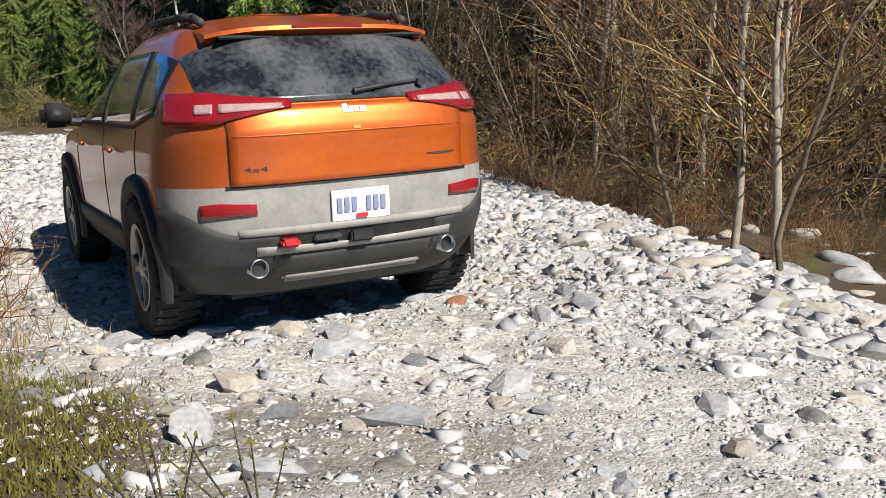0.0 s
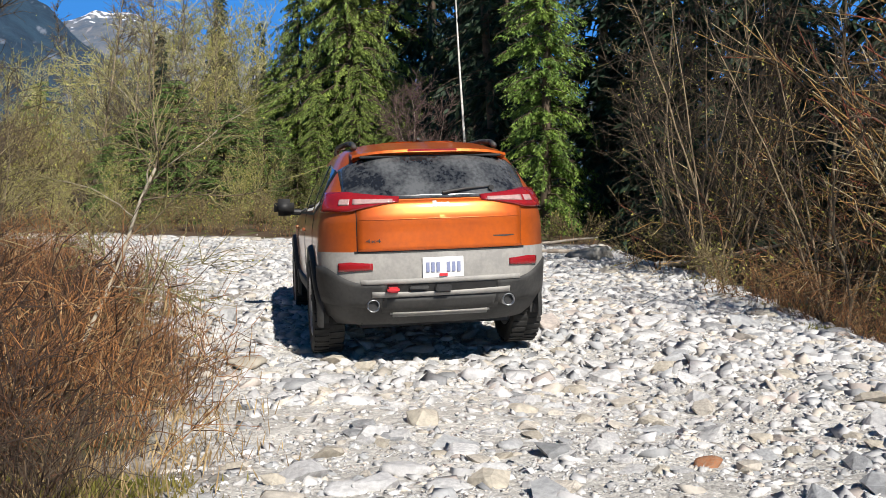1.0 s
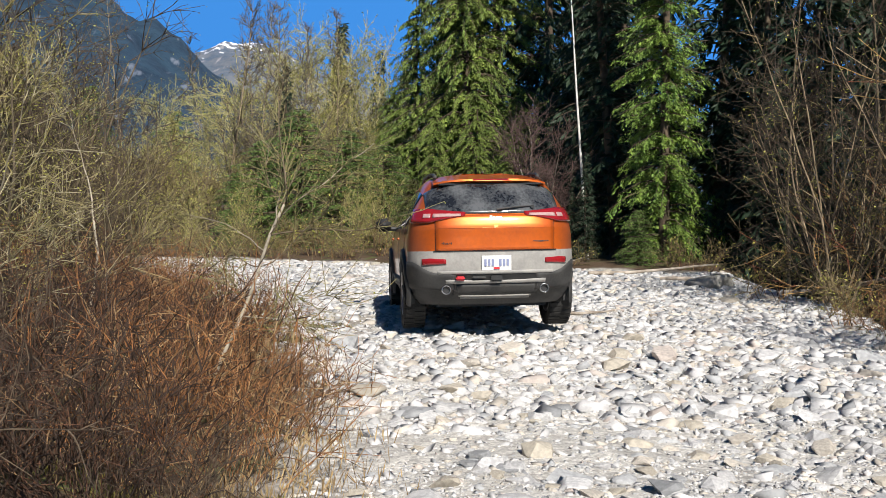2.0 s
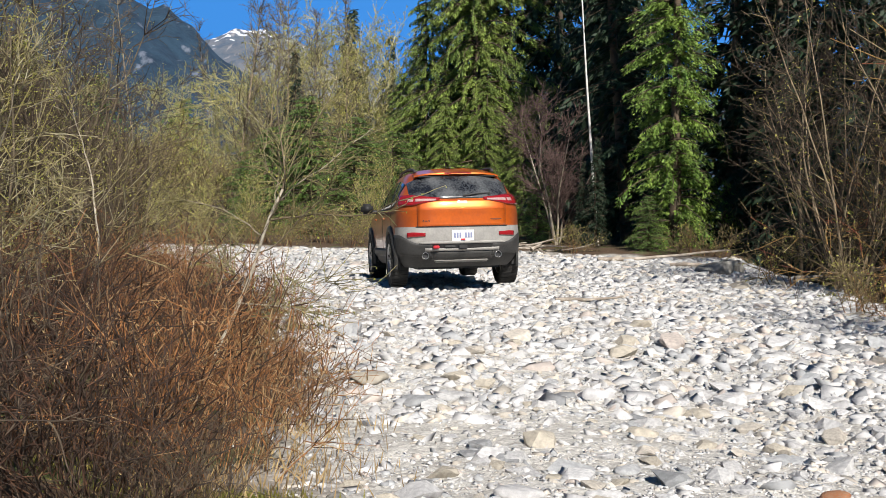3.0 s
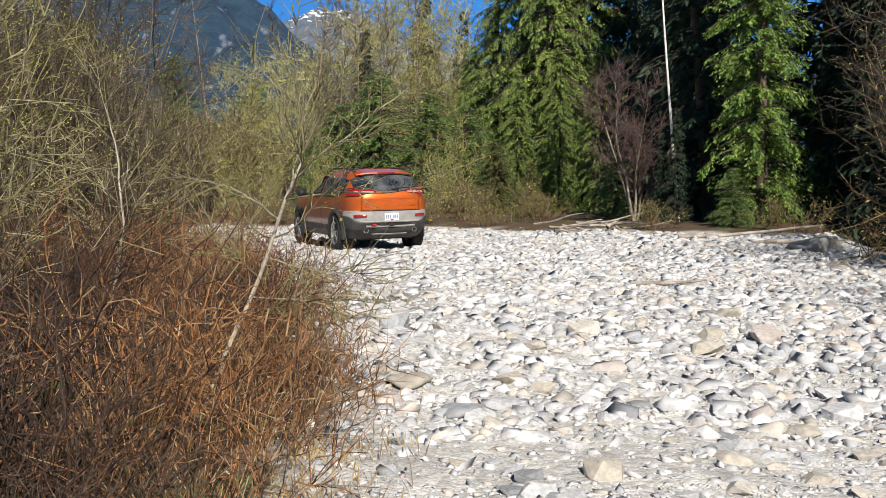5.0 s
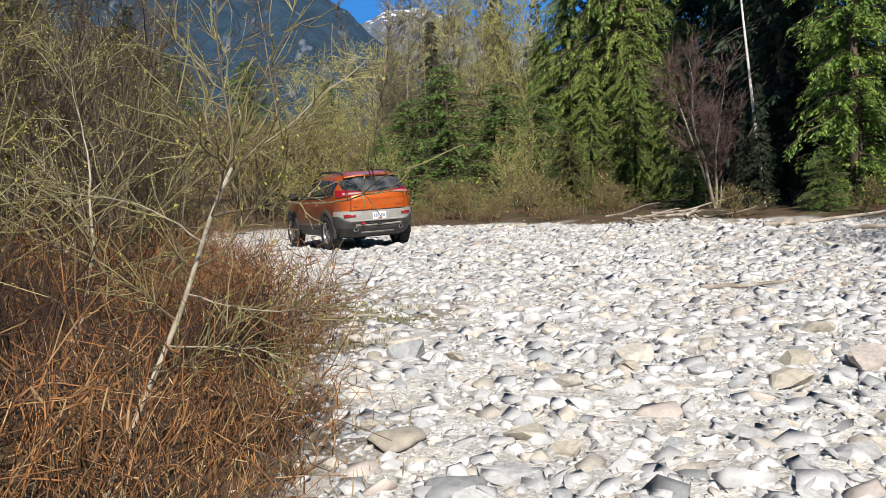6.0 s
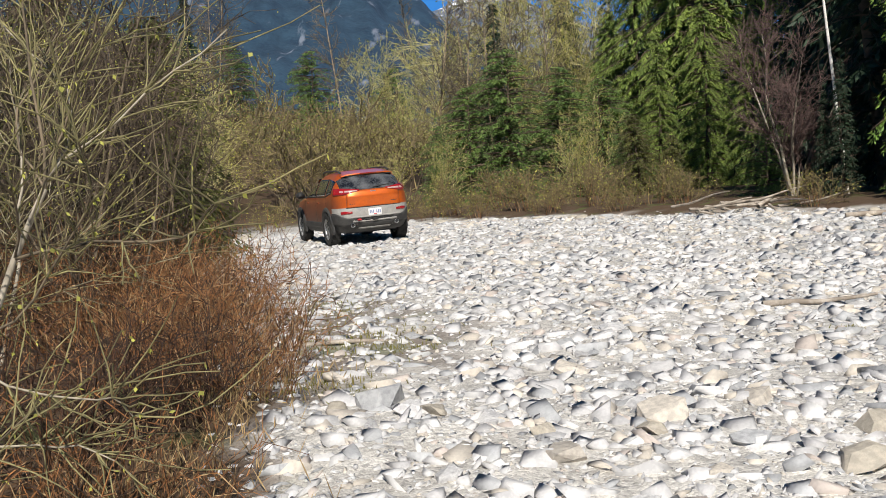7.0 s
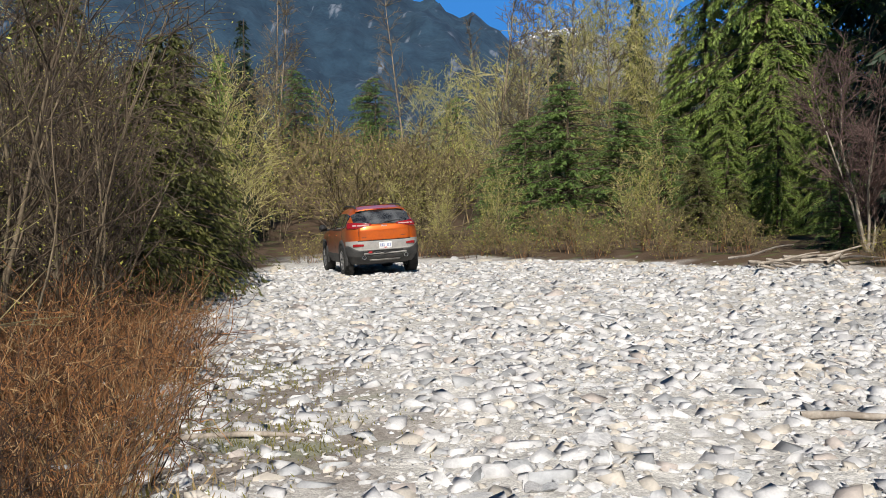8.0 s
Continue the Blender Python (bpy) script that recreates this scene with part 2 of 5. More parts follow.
# ---- helpers of this scene ----
def smooth(t):
    t = np.clip(t, 0, 1)
    return t * t * (3 - 2 * t)


def left_edge(y):
    return np.interp(y, [-5, 3, 4.9, 6.3, 7.7, 9.2, 11, 13, 15.3, 19.4, 28, 36, 60], [0.2, 0.8, 0.95, 0.95, 0.8, 0.6, 0.0, -1.3, -2.7, -5.0, -8.6, -11, -14])


def right_edge(y):
    return np.interp(y, [-5, 3, 4.7, 7.4, 9, 10.8, 13.8, 19, 23, 28, 40], [3.9, 4.3, 4.8, 5.7, 6.0, 6.4, 7.3, 8.1, 9.0, 10.5, 14])


def far_edge(x):
    return np.interp(x, [-20, -8, -5, 0.5, 3, 5, 7, 9, 14], [40, 37, 35, 31.5, 29, 27, 24.5, 23.8, 23])


def height(x, y):
    """Height of the ground: a gravel bar with a dip, a creek bank on one side and soil on the other."""
    lane = np.interp(y, [4.4, 5.4, 7, 8, 9, 10, 12, 14, 15, 16.5, 18, 20, 30], [0, -0.11, -0.16, -0.14, -0.06, 0.02, 0.03, 0.08, 0.09, 0.06, 0.01, -0.02, -0.05])
    z = lane * smooth((4.6 - x) / 1.2)
    z = z - 0.55 * smooth((x - right_edge(y)) / 1.9) - 0.2 * smooth((x - right_edge(y) - 2.2) / 1.5) + 0.9 * smooth((x - right_edge(y) - 9) / 8)
    z = z + 0.22 * smooth((left_edge(y) - 0.3 - x) / 2.5) + 0.15 * smooth((y - far_edge(x)) / 3)
    z = z + 8 * smooth((y - 40) / 45) * smooth((-6 - x) / 22)
    return z


def bumps(x, y):
    s = 0.0
    for i, (k, a) in enumerate(((0.9, 0.018), (2.3, 0.016), (5.1, 0.014), (11.0, 0.010))):
        s = s + a * np.sin(k * x + 1.7 * i + 1.3 * np.sin(k * 0.7 * y + i)) * np.sin(k * y * 1.1 + 2.1 * i + 1.1 * np.sin(k * 0.6 * x))
    return s


def at_ground(x, y):
    return float(height(x, y) + bumps(x, y))


def mesh_np(name, verts, faces, material):
    """A mesh from arrays of vertices and of faces, all with the same number of corners."""
    me = bpy.data.meshes.new(name)
    verts, faces = np.asarray(verts, np.float32), np.asarray(faces, np.int32)
    k = faces.shape[1]
    me.vertices.add(len(verts))
    me.vertices.foreach_set("co", verts.ravel())
    me.loops.add(faces.size)
    me.loops.foreach_set("vertex_index", faces.ravel())
    me.polygons.add(len(faces))
    me.polygons.foreach_set("loop_start", np.arange(0, faces.size, k, dtype=np.int32))
    me.update(calc_edges=True)
    me.materials.append(material)
    return me


def part(name, bm, material, parent, label="", shade=False):
    """Links a bmesh, or a mesh, as one object under its thing."""
    if isinstance(bm, bmesh.types.BMesh):
        me = bpy.data.meshes.new(name)
        bm.to_mesh(me)
        bm.free()
        me.materials.append(material)
    else:
        me = bm
    if shade:
        me.shade_smooth()
    ob = new(name, me)
    ob.parent = parent
    return tagged(ob, label)


def thing(name, label, category, group="", kind=""):
    return tagged(new(name), label, category, group, kind)


def tubes(segs, sides=3):
    """Tapered prisms round segments (a, b, radius at a, radius at b)."""
    s = np.array([(*a, *b, ra, rb) for a, b, ra, rb in segs])
    a, b, ra, rb = s[:, 0:3], s[:, 3:6], s[:, 6], s[:, 7]
    d = b - a
    d /= np.linalg.norm(d, axis=1, keepdims=True) + 1e-9
    ref = np.where(np.abs(d[:, 2:3]) > 0.9, np.array([[1.0, 0, 0]]), np.array([[0, 0, 1.0]]))
    u = np.cross(d, ref)
    u /= np.linalg.norm(u, axis=1, keepdims=True) + 1e-9
    v = np.cross(d, u)
    ring = []
    for p, r in ((a, ra), (b, rb)):
        for i in range(sides):
            w = 2 * math.pi * i / sides
            ring.append(p + (u * math.cos(w) + v * math.sin(w)) * r[:, None])
    verts = np.stack(ring, 1).reshape(-1, 3)
    k = np.arange(len(s))[:, None] * 2 * sides
    faces = np.concatenate([k + np.array([[i, (i + 1) % sides, sides + (i + 1) % sides, sides + i]]) for i in range(sides)])
    return verts, faces


def chain(segs, sides=6):
    """One unbroken tapered tube through successive segments."""
    pts = np.array([segs[0][0]] + [s[1] for s in segs])
    rad = np.array([segs[0][2]] + [s[3] for s in segs])
    d = np.gradient(pts, axis=0)
    d /= np.linalg.norm(d, axis=1, keepdims=True) + 1e-9
    ref = np.array([1.0, 0.0, 0.0]) if abs(d[0][2]) > 0.7 else np.array([0, 0, 1.0])
    u = np.cross(d, ref)
    u /= np.linalg.norm(u, axis=1, keepdims=True) + 1e-9
    v = np.cross(d, u)
    w = 2 * math.pi * np.arange(sides) / sides
    verts = (pts[:, None] + (u[:, None] * np.cos(w)[None, :, None] + v[:, None] * np.sin(w)[None, :, None]) * rad[:, None, None]).reshape(-1, 3)
    i = np.arange(len(pts) - 1)[:, None] * sides
    k = np.arange(sides)[None]
    k2 = (k + 1) % sides
    return verts, np.stack([i + k, i + k2, i + sides + k2, i + sides + k], -1).reshape(-1, 4)


def joined(pieces):
    """One pair of vertices and faces out of several."""
    V, F, off = [], [], 0
    for v, f in pieces:
        V.append(v)
        F.append(f + off)
        off += len(v)
    return np.concatenate(V), np.concatenate(F)


def kites(base, tip, side, fall):
    """Narrow leaf-like quads from base to tip, with a half-width vector, their middle pulled down a little."""
    mid = base * 0.55 + tip * 0.45
    mid = mid - np.array([0, 0, 1.0]) * fall
    verts = np.stack([base, mid + side, tip, mid - side], 1).reshape(-1, 3)
    return verts, np.arange(len(base) * 4).reshape(-1, 4)


def limb(out, rng, p, d, length, r0, r1, n, wob=0.1, up=0.0):
    """A wandering tapered limb; adds its segments to out and returns its nodes."""
    p, d = np.array(p, float), np.array(d, float)
    nodes = []
    for i in range(n):
        d = d + rng.normal(0, wob, 3) + np.array([0, 0, up])
        d /= np.linalg.norm(d)
        q = p + d * length / n
        ra, rb = r0 + (r1 - r0) * i / n, r0 + (r1 - r0) * (i + 1) / n
        out.append((p, q, ra, rb))
        nodes.append((q, d.copy(), rb))
        p = q
    return nodes


def away(rng, d, angle):
    """A direction at about an angle from d."""
    r = rng.normal(0, 1, 3)
    r -= d * (r @ d)
    r /= np.linalg.norm(r) + 1e-9
    return d * math.cos(angle) + r * math.sin(angle)
# ---- ground ----
def build_ground():
    def axis(lo, hi, step, far):
        mid = np.arange(lo, hi + step / 2, step)
        out, s, v = [], step, hi
        while v < far:
            s *= 1.35
            v += s
            out.append(v)
        low, s, v = [], step, lo
        while v > -far:
            s *= 1.35
            v -= s
            low.append(v)
        return np.concatenate([low[::-1], mid, out])
    xs, ys = axis(-9.0, 10.0, 0.13, 4200), axis(0.5, 36.0, 0.13, 4200)
    X, Y = np.meshgrid(xs, ys)
    Z = height(X, Y) + bumps(X, Y)
    n, m = X.shape
    idx = np.arange(n * m).reshape(n, m)
    faces = np.stack([idx[:-1, :-1], idx[:-1, 1:], idx[1:, 1:], idx[1:, :-1]], -1).reshape(-1, 4)
    me = mesh_np("ground", np.stack([X, Y, Z], -1).reshape(-1, 3), faces, ground_material())
    wob = 0.5 * np.sin(1.9 * X + np.sin(2.3 * Y)) * np.sin(1.6 * Y + 1.0) + 0.3 * np.sin(5 * X) * np.sin(4.3 * Y)
    soil = np.maximum.reduce([smooth((left_edge(Y) + 0.1 - X + wob * 0.6) / 0.7), smooth((X - right_edge(Y) - 0.35 + wob * 0.7) / 0.8), smooth((Y - far_edge(X) + wob) / 1.2)])
    patch = smooth(1.3 - ((X - 0.75) / 0.55) ** 2 - ((Y - 3.5) / 0.7) ** 2 + wob * 0.8)
    patch2 = 0.7 * smooth(1.1 - ((X + 1.1 + 0.35 * (Y - 13)) / 1.8) ** 2 - ((Y - 13) / 3.4) ** 2 + wob)
    patch3 = 0.55 * smooth(1.2 - ((X - 1.35) / 0.95) ** 2 - ((Y - 3.1) / 0.95) ** 2 + wob)
    soil = np.maximum.reduce([soil, patch, patch2, patch3])
    at = me.attributes.new("soil", 'FLOAT', 'POINT')
    at.data.foreach_set("value", soil.astype(np.float32).ravel())
    me.shade_smooth()
    return tagged(new("ground", me), "pale stony gravel bar with brown litter at its edges", "ground", kind="structure")


ground = build_ground()

me = mesh_np("water", [(4.5, -8, -0.66), (18, -8, -0.66), (18, 14, -0.66), (4.5, 14, -0.66)], [(0, 1, 2, 3)],
             mat("creek_water", (0.05, 0.045, 0.025), (0.09, 0.075, 0.04), 1.5, 12, 0.12, bump=0.25, dist=0.03, vary=0))
tagged(new("water", me), "shallow brown creek water beside the gravel bar", "water", kind="structure")


def build_mountain(name, az0, az1, dist, prof, rough, material, label):
    """A ridge far off, from azimuth az0 to az1 (degrees, clockwise from +y), with its crest's height by azimuth."""
    rng = np.random.default_rng(5)
    na, nr = 300, 64
    az = np.radians(np.linspace(az0, az1, na))
    top = np.interp(np.degrees(az), [p[0] for p in prof], [p[1] for p in prof])
    verts = []
    for j in range(nr):
        f = j / (nr - 1)
        r = dist * (0.55 + 0.45 * f)
        for i, a in enumerate(az):
            v = Vector((a * 14, f * 3.2, dist * 0.001)) * 1.5
            ridge = noise.fractal(v, 1.0, 2.1, 6) * rough + noise.ridged_multi_fractal(v * 0.8, 1.0, 2.2, 4, 1.0, 2.0) * rough * 0.35
            z = top[i] * (f ** 0.85) + ridge * top[i] * min(1, f * 1.5) * (1.0 if f < 0.97 else 0.6)
            verts.append((math.sin(a) * r, math.cos(a) * r, max(z - 4, -4)))
    idx = np.arange(na * nr).reshape(nr, na)
    faces = np.stack([idx[:-1, :-1], idx[:-1, 1:], idx[1:, 1:], idx[1:, :-1]], -1).reshape(-1, 4)
    return tagged(new(name, mesh_np(name, verts, faces, material)), label, "mountain", kind="structure")


def hazed_material(name, forest, forest2, rock, snow_from, rock_amount):
    """Distant wooded slopes: forest and streaks of bare rock tinted blue as painted haze, and snow by height."""
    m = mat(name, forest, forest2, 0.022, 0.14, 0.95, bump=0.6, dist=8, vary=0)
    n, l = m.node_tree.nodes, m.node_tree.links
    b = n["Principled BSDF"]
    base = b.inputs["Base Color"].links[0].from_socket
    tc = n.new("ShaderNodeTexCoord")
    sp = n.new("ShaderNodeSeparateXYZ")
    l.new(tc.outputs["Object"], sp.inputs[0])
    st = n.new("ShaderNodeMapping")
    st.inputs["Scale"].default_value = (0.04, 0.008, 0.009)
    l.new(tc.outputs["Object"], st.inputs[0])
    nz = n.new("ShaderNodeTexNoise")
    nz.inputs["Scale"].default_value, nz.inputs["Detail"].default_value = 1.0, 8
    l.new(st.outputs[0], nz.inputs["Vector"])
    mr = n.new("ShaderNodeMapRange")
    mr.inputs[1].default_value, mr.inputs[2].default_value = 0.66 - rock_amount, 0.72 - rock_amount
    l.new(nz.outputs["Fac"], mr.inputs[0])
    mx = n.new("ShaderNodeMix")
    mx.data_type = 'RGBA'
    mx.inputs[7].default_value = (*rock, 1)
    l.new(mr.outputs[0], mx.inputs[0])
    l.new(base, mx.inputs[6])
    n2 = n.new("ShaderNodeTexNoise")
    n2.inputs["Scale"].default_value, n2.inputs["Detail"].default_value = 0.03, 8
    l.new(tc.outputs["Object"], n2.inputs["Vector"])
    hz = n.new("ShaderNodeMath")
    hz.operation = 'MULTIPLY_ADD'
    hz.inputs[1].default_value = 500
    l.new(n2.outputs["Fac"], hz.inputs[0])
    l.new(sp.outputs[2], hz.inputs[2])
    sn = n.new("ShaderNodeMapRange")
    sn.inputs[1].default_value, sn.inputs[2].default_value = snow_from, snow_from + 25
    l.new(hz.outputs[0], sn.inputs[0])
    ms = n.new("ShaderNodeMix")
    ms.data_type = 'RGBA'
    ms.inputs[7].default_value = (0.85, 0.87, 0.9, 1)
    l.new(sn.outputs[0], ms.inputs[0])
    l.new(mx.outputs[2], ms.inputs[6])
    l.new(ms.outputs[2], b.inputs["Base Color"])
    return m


# the blue of the distant air is mixed into these base colours
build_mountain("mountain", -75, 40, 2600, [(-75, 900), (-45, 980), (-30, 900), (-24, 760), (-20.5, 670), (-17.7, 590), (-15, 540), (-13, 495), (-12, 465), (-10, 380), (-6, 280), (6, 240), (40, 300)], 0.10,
               hazed_material("hazed_near_slope", (0.007, 0.026, 0.052), (0.019, 0.05, 0.085), (0.14, 0.165, 0.21), 2500, 0.03),
               "steep wooded mountainside with pale rock scars, painted with blue haze")
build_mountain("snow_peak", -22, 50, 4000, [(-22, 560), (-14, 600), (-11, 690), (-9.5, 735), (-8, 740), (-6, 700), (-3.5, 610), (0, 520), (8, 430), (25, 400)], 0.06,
               hazed_material("hazed_far_slope", (0.07, 0.10, 0.14), (0.14, 0.15, 0.17), (0.27, 0.26, 0.27), 975, 0.05),
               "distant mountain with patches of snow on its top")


def build_backdrop():
    """The clear blue sky behind the mountains, one plain sheet bent round the valley's end."""
    m = bpy.data.materials.new("clear_sky")
    m.use_nodes = True
    n, l = m.node_tree.nodes, m.node_tree.links
    n.remove(n["Principled BSDF"])
    em = n.new("ShaderNodeEmission")
    em.inputs[0].default_value = (0.055, 0.27, 0.74, 1)
    em.inputs[1].default_value = 0.85
    l.new(em.outputs[0], n["Material Output"].inputs[0])
    az = np.radians(np.linspace(-80, 80, 81))
    x, y = 4500 * np.sin(az), 4500 * np.cos(az)
    verts = np.concatenate([np.stack([x, y, np.full(81, -10.0)], 1), np.stack([x, y, np.full(81, 2000.0)], 1)])
    i = np.arange(80)[:, None]
    me = mesh_np("backdrop", verts, np.concatenate([i, i + 1, i + 82, i + 81], 1), m)
    return tagged(new("backdrop", me), "clear blue sky beyond the mountains", "sky", kind="structure")


build_backdrop()
# ---- the car ----
# x forward from the rear axle, y to the left, z up from the ground
CZ = [0.28, 0.34, 0.45, 0.60, 0.74, 0.82, 0.87, 1.00, 1.08, 1.18, 1.24, 1.30, 1.42, 1.54, 1.60, 1.64, 1.665, 1.68]
CR = [-0.66, -0.74, -0.84, -0.905, -0.915, -0.91, -0.905, -0.91, -0.925, -0.895, -0.86, -0.81, -0.71, -0.60, -0.53, -0.36, 0.0, 0.5]
CF = [3.45, 3.55, 3.64, 3.68, 3.68, 3.66, 3.62, 3.45, 2.95, 2.35, 2.2, 2.08, 1.80, 1.52, 1.35, 1.15, 0.95, 0.7]
CW = [0.78, 0.83, 0.87, 0.885, 0.89, 0.89, 0.89, 0.885, 0.87, 0.85, 0.83, 0.805, 0.75, 0.69, 0.645, 0.575, 0.44, 0.22]


def skin(z):
    return tuple(float(np.interp(z, CZ, c)) for c in (CR, CF, CW))


def on_rear(y, z, out=0.0):
    r, f, w = skin(z)
    k = min(abs(y) / w, 0.999)
    return (r + 0.5 - 0.5 * (1 - k ** 3.7) ** (1 / 2.2) - out, y, z)


def on_corner(phi, z, side, out=0.0):
    """Round the rear corner: phi 0 at the middle of the tail, 1 where the flank begins."""
    r, f, w = skin(z)
    a = phi * math.pi / 2
    c, s = max(math.cos(a), 0) ** (2 / 2.2), max(math.sin(a), 0) ** (2 / 3.7)
    nx, ny = -max(math.cos(a), 0.0) ** 1.2 / 0.5, math.sin(a) ** 1.46 / w
    n = math.hypot(nx, ny) + 1e-9
    return (r + 0.5 - 0.5 * c + out * nx / n, side * (w * s + out * ny / n), z)


def on_side(x, z, side, out=0.0):
    r, f, w = skin(z)
    if x < r + 0.5:
        y = w * max(1 - max(0.0, (r + 0.5 - x) / 0.5) ** 2.2, 0.0) ** (1 / 3.7)
    elif x > f - 0.9:
        y = w * max(1 - min(1.0, (x - f + 0.9) / 0.9) ** 2.4, 0.0) ** 0.33
    else:
        y = w
    return (x, side * (y + out), z)


def patch(fn, u0, u1, lo, hi, nu=12, nz=6, out=0.006, thick=0.02):
    """A panel that lies on the body's skin, with turned-in edges. lo and hi: its lower and upper edge, by the share of its width."""
    bm = bmesh.new()
    lo_f, hi_f = (lo if callable(lo) else lambda s: lo), (hi if callable(hi) else lambda s: hi)
    def row(o):
        g = []
        for i in range(nu + 1):
            s = i / nu
            a, b = lo_f(s), hi_f(s)
            g.append([bm.verts.new(fn(u0 + (u1 - u0) * s, a + (b - a) * j / nz, o)) for j in range(nz + 1)])
        return g
    g, h = row(out), row(out - thick)
    for i in range(nu):
        for j in range(nz):
            bm.faces.new((g[i][j], g[i + 1][j], g[i + 1][j + 1], g[i][j + 1]))
    for i in range(nu):
        for j in (0, nz):
            bm.faces.new((g[i][j], g[i + 1][j], h[i + 1][j], h[i][j]))
    for j in range(nz):
        for i in (0, nu):
            bm.faces.new((g[i][j], g[i][j + 1], h[i][j + 1], h[i][j]))
    bmesh.ops.recalc_face_normals(bm, faces=bm.faces)
    return bm


def lathe(profile, n=32, axis="y"):
    bm = bmesh.new()
    rings = []
    for r, h in profile:
        ring = []
        for i in range(n):
            a = 2 * math.pi * i / n
            c = (r * math.cos(a), h, r * math.sin(a)) if axis == "y" else (h, r * math.cos(a), r * math.sin(a))
            ring.append(bm.verts.new(c))
        rings.append(ring)
    for a, b in zip(rings, rings[1:]):
        for i in range(n):
            bm.faces.new((a[i], a[(i + 1) % n], b[(i + 1) % n], b[i]))
    bmesh.ops.recalc_face_normals(bm, faces=bm.faces)
    return bm


def block(lo, hi, bevel=0.01, turn=None):
    bm = bmesh.new()
    bmesh.ops.create_cube(bm, size=1)
    for v in bm.verts:
        v.co = [lo[i] + (v.co[i] + 0.5) * (hi[i] - lo[i]) for i in range(3)]
    if bevel:
        bmesh.ops.bevel(bm, geom=bm.edges[:], offset=bevel, segments=2, affect='EDGES')
    if turn:
        bmesh.ops.transform(bm, matrix=turn, verts=bm.verts)
    return bm


def rod(points, r0, r1=None, sides=8):
    r1 = r0 if r1 is None else r1
    n = len(points) - 1
    v, f = tubes([(points[i], points[i + 1], r0 + (r1 - r0) * i / n, r0 + (r1 - r0) * (i + 1) / n) for i in range(n)], sides)
    bm = bmesh.new()
    vs = [bm.verts.new(c) for c in v]
    for q in f:
        bm.faces.new([vs[i] for i in q])
    for k in range(n):
        for e in (0, sides):
            bm.faces.new([vs[k * 2 * sides + e + i] for i in range(sides)])
    bmesh.ops.remove_doubles(bm, verts=bm.verts, dist=0.0005)
    bmesh.ops.recalc_face_normals(bm, faces=bm.faces)
    return bm


def body_mesh():
    """The painted shell: stacked outlines of the car, with the wheel arches left open and the lower part in grey plastic."""
    zs = sorted(set(CZ + [0.39, 0.52, 0.67, 0.78, 0.845, 0.93, 1.05, 1.14, 1.21, 1.27, 1.36, 1.48, 1.57, 1.62]))
    me = bpy.data.meshes.new("body")
    bm = bmesh.new()
    rows = []
    for z in zs:
        r, f, w = skin(z)
        half = [on_corner(i / 12, z, 1) for i in range(13)]
        half += [on_side(x, z, 1) for x in np.linspace(r + 0.5, f - 0.9, 44)[1:-1]]
        for i in range(13):
            a = (1 - i / 12) * math.pi / 2
            half.append((f - 0.9 + 0.9 * max(math.cos(a), 0) ** (2 / 2.4), w * max(math.sin(a), 0) ** 0.66, z))
        ring = half + [(x, -y, zz) for x, y, zz in half[-2:0:-1]]
        rows.append([bm.verts.new(c) for c in ring])
    for a, b in zip(rows, rows[1:]):
        n = len(a)
        for i in range(n):
            q = (a[i], a[(i + 1) % n], b[(i + 1) % n], b[i])
            c = sum((v.co for v in q), Vector()) / 4
            if abs(c.y) > 0.5 and any(math.hypot(c.x - wx, c.z - 0.38) < 0.44 for wx in (0.0, 2.72)):
                continue
            fa = bm.faces.new(q)
            if c.z < (0.60 if c.x < -0.45 else 0.52):
                fa.material_index = 2
            elif c.z < 0.845 and c.x < -0.52:
                fa.material_index = 1
            fa.smooth = True
    bm.faces.new(rows[-1])
    bmesh.ops.recalc_face_normals(bm, faces=bm.faces)
    bm.to_mesh(me)
    bm.free()
    for m in (PAINT, DUSTY, CLAD):
        me.materials.append(m)
    return me


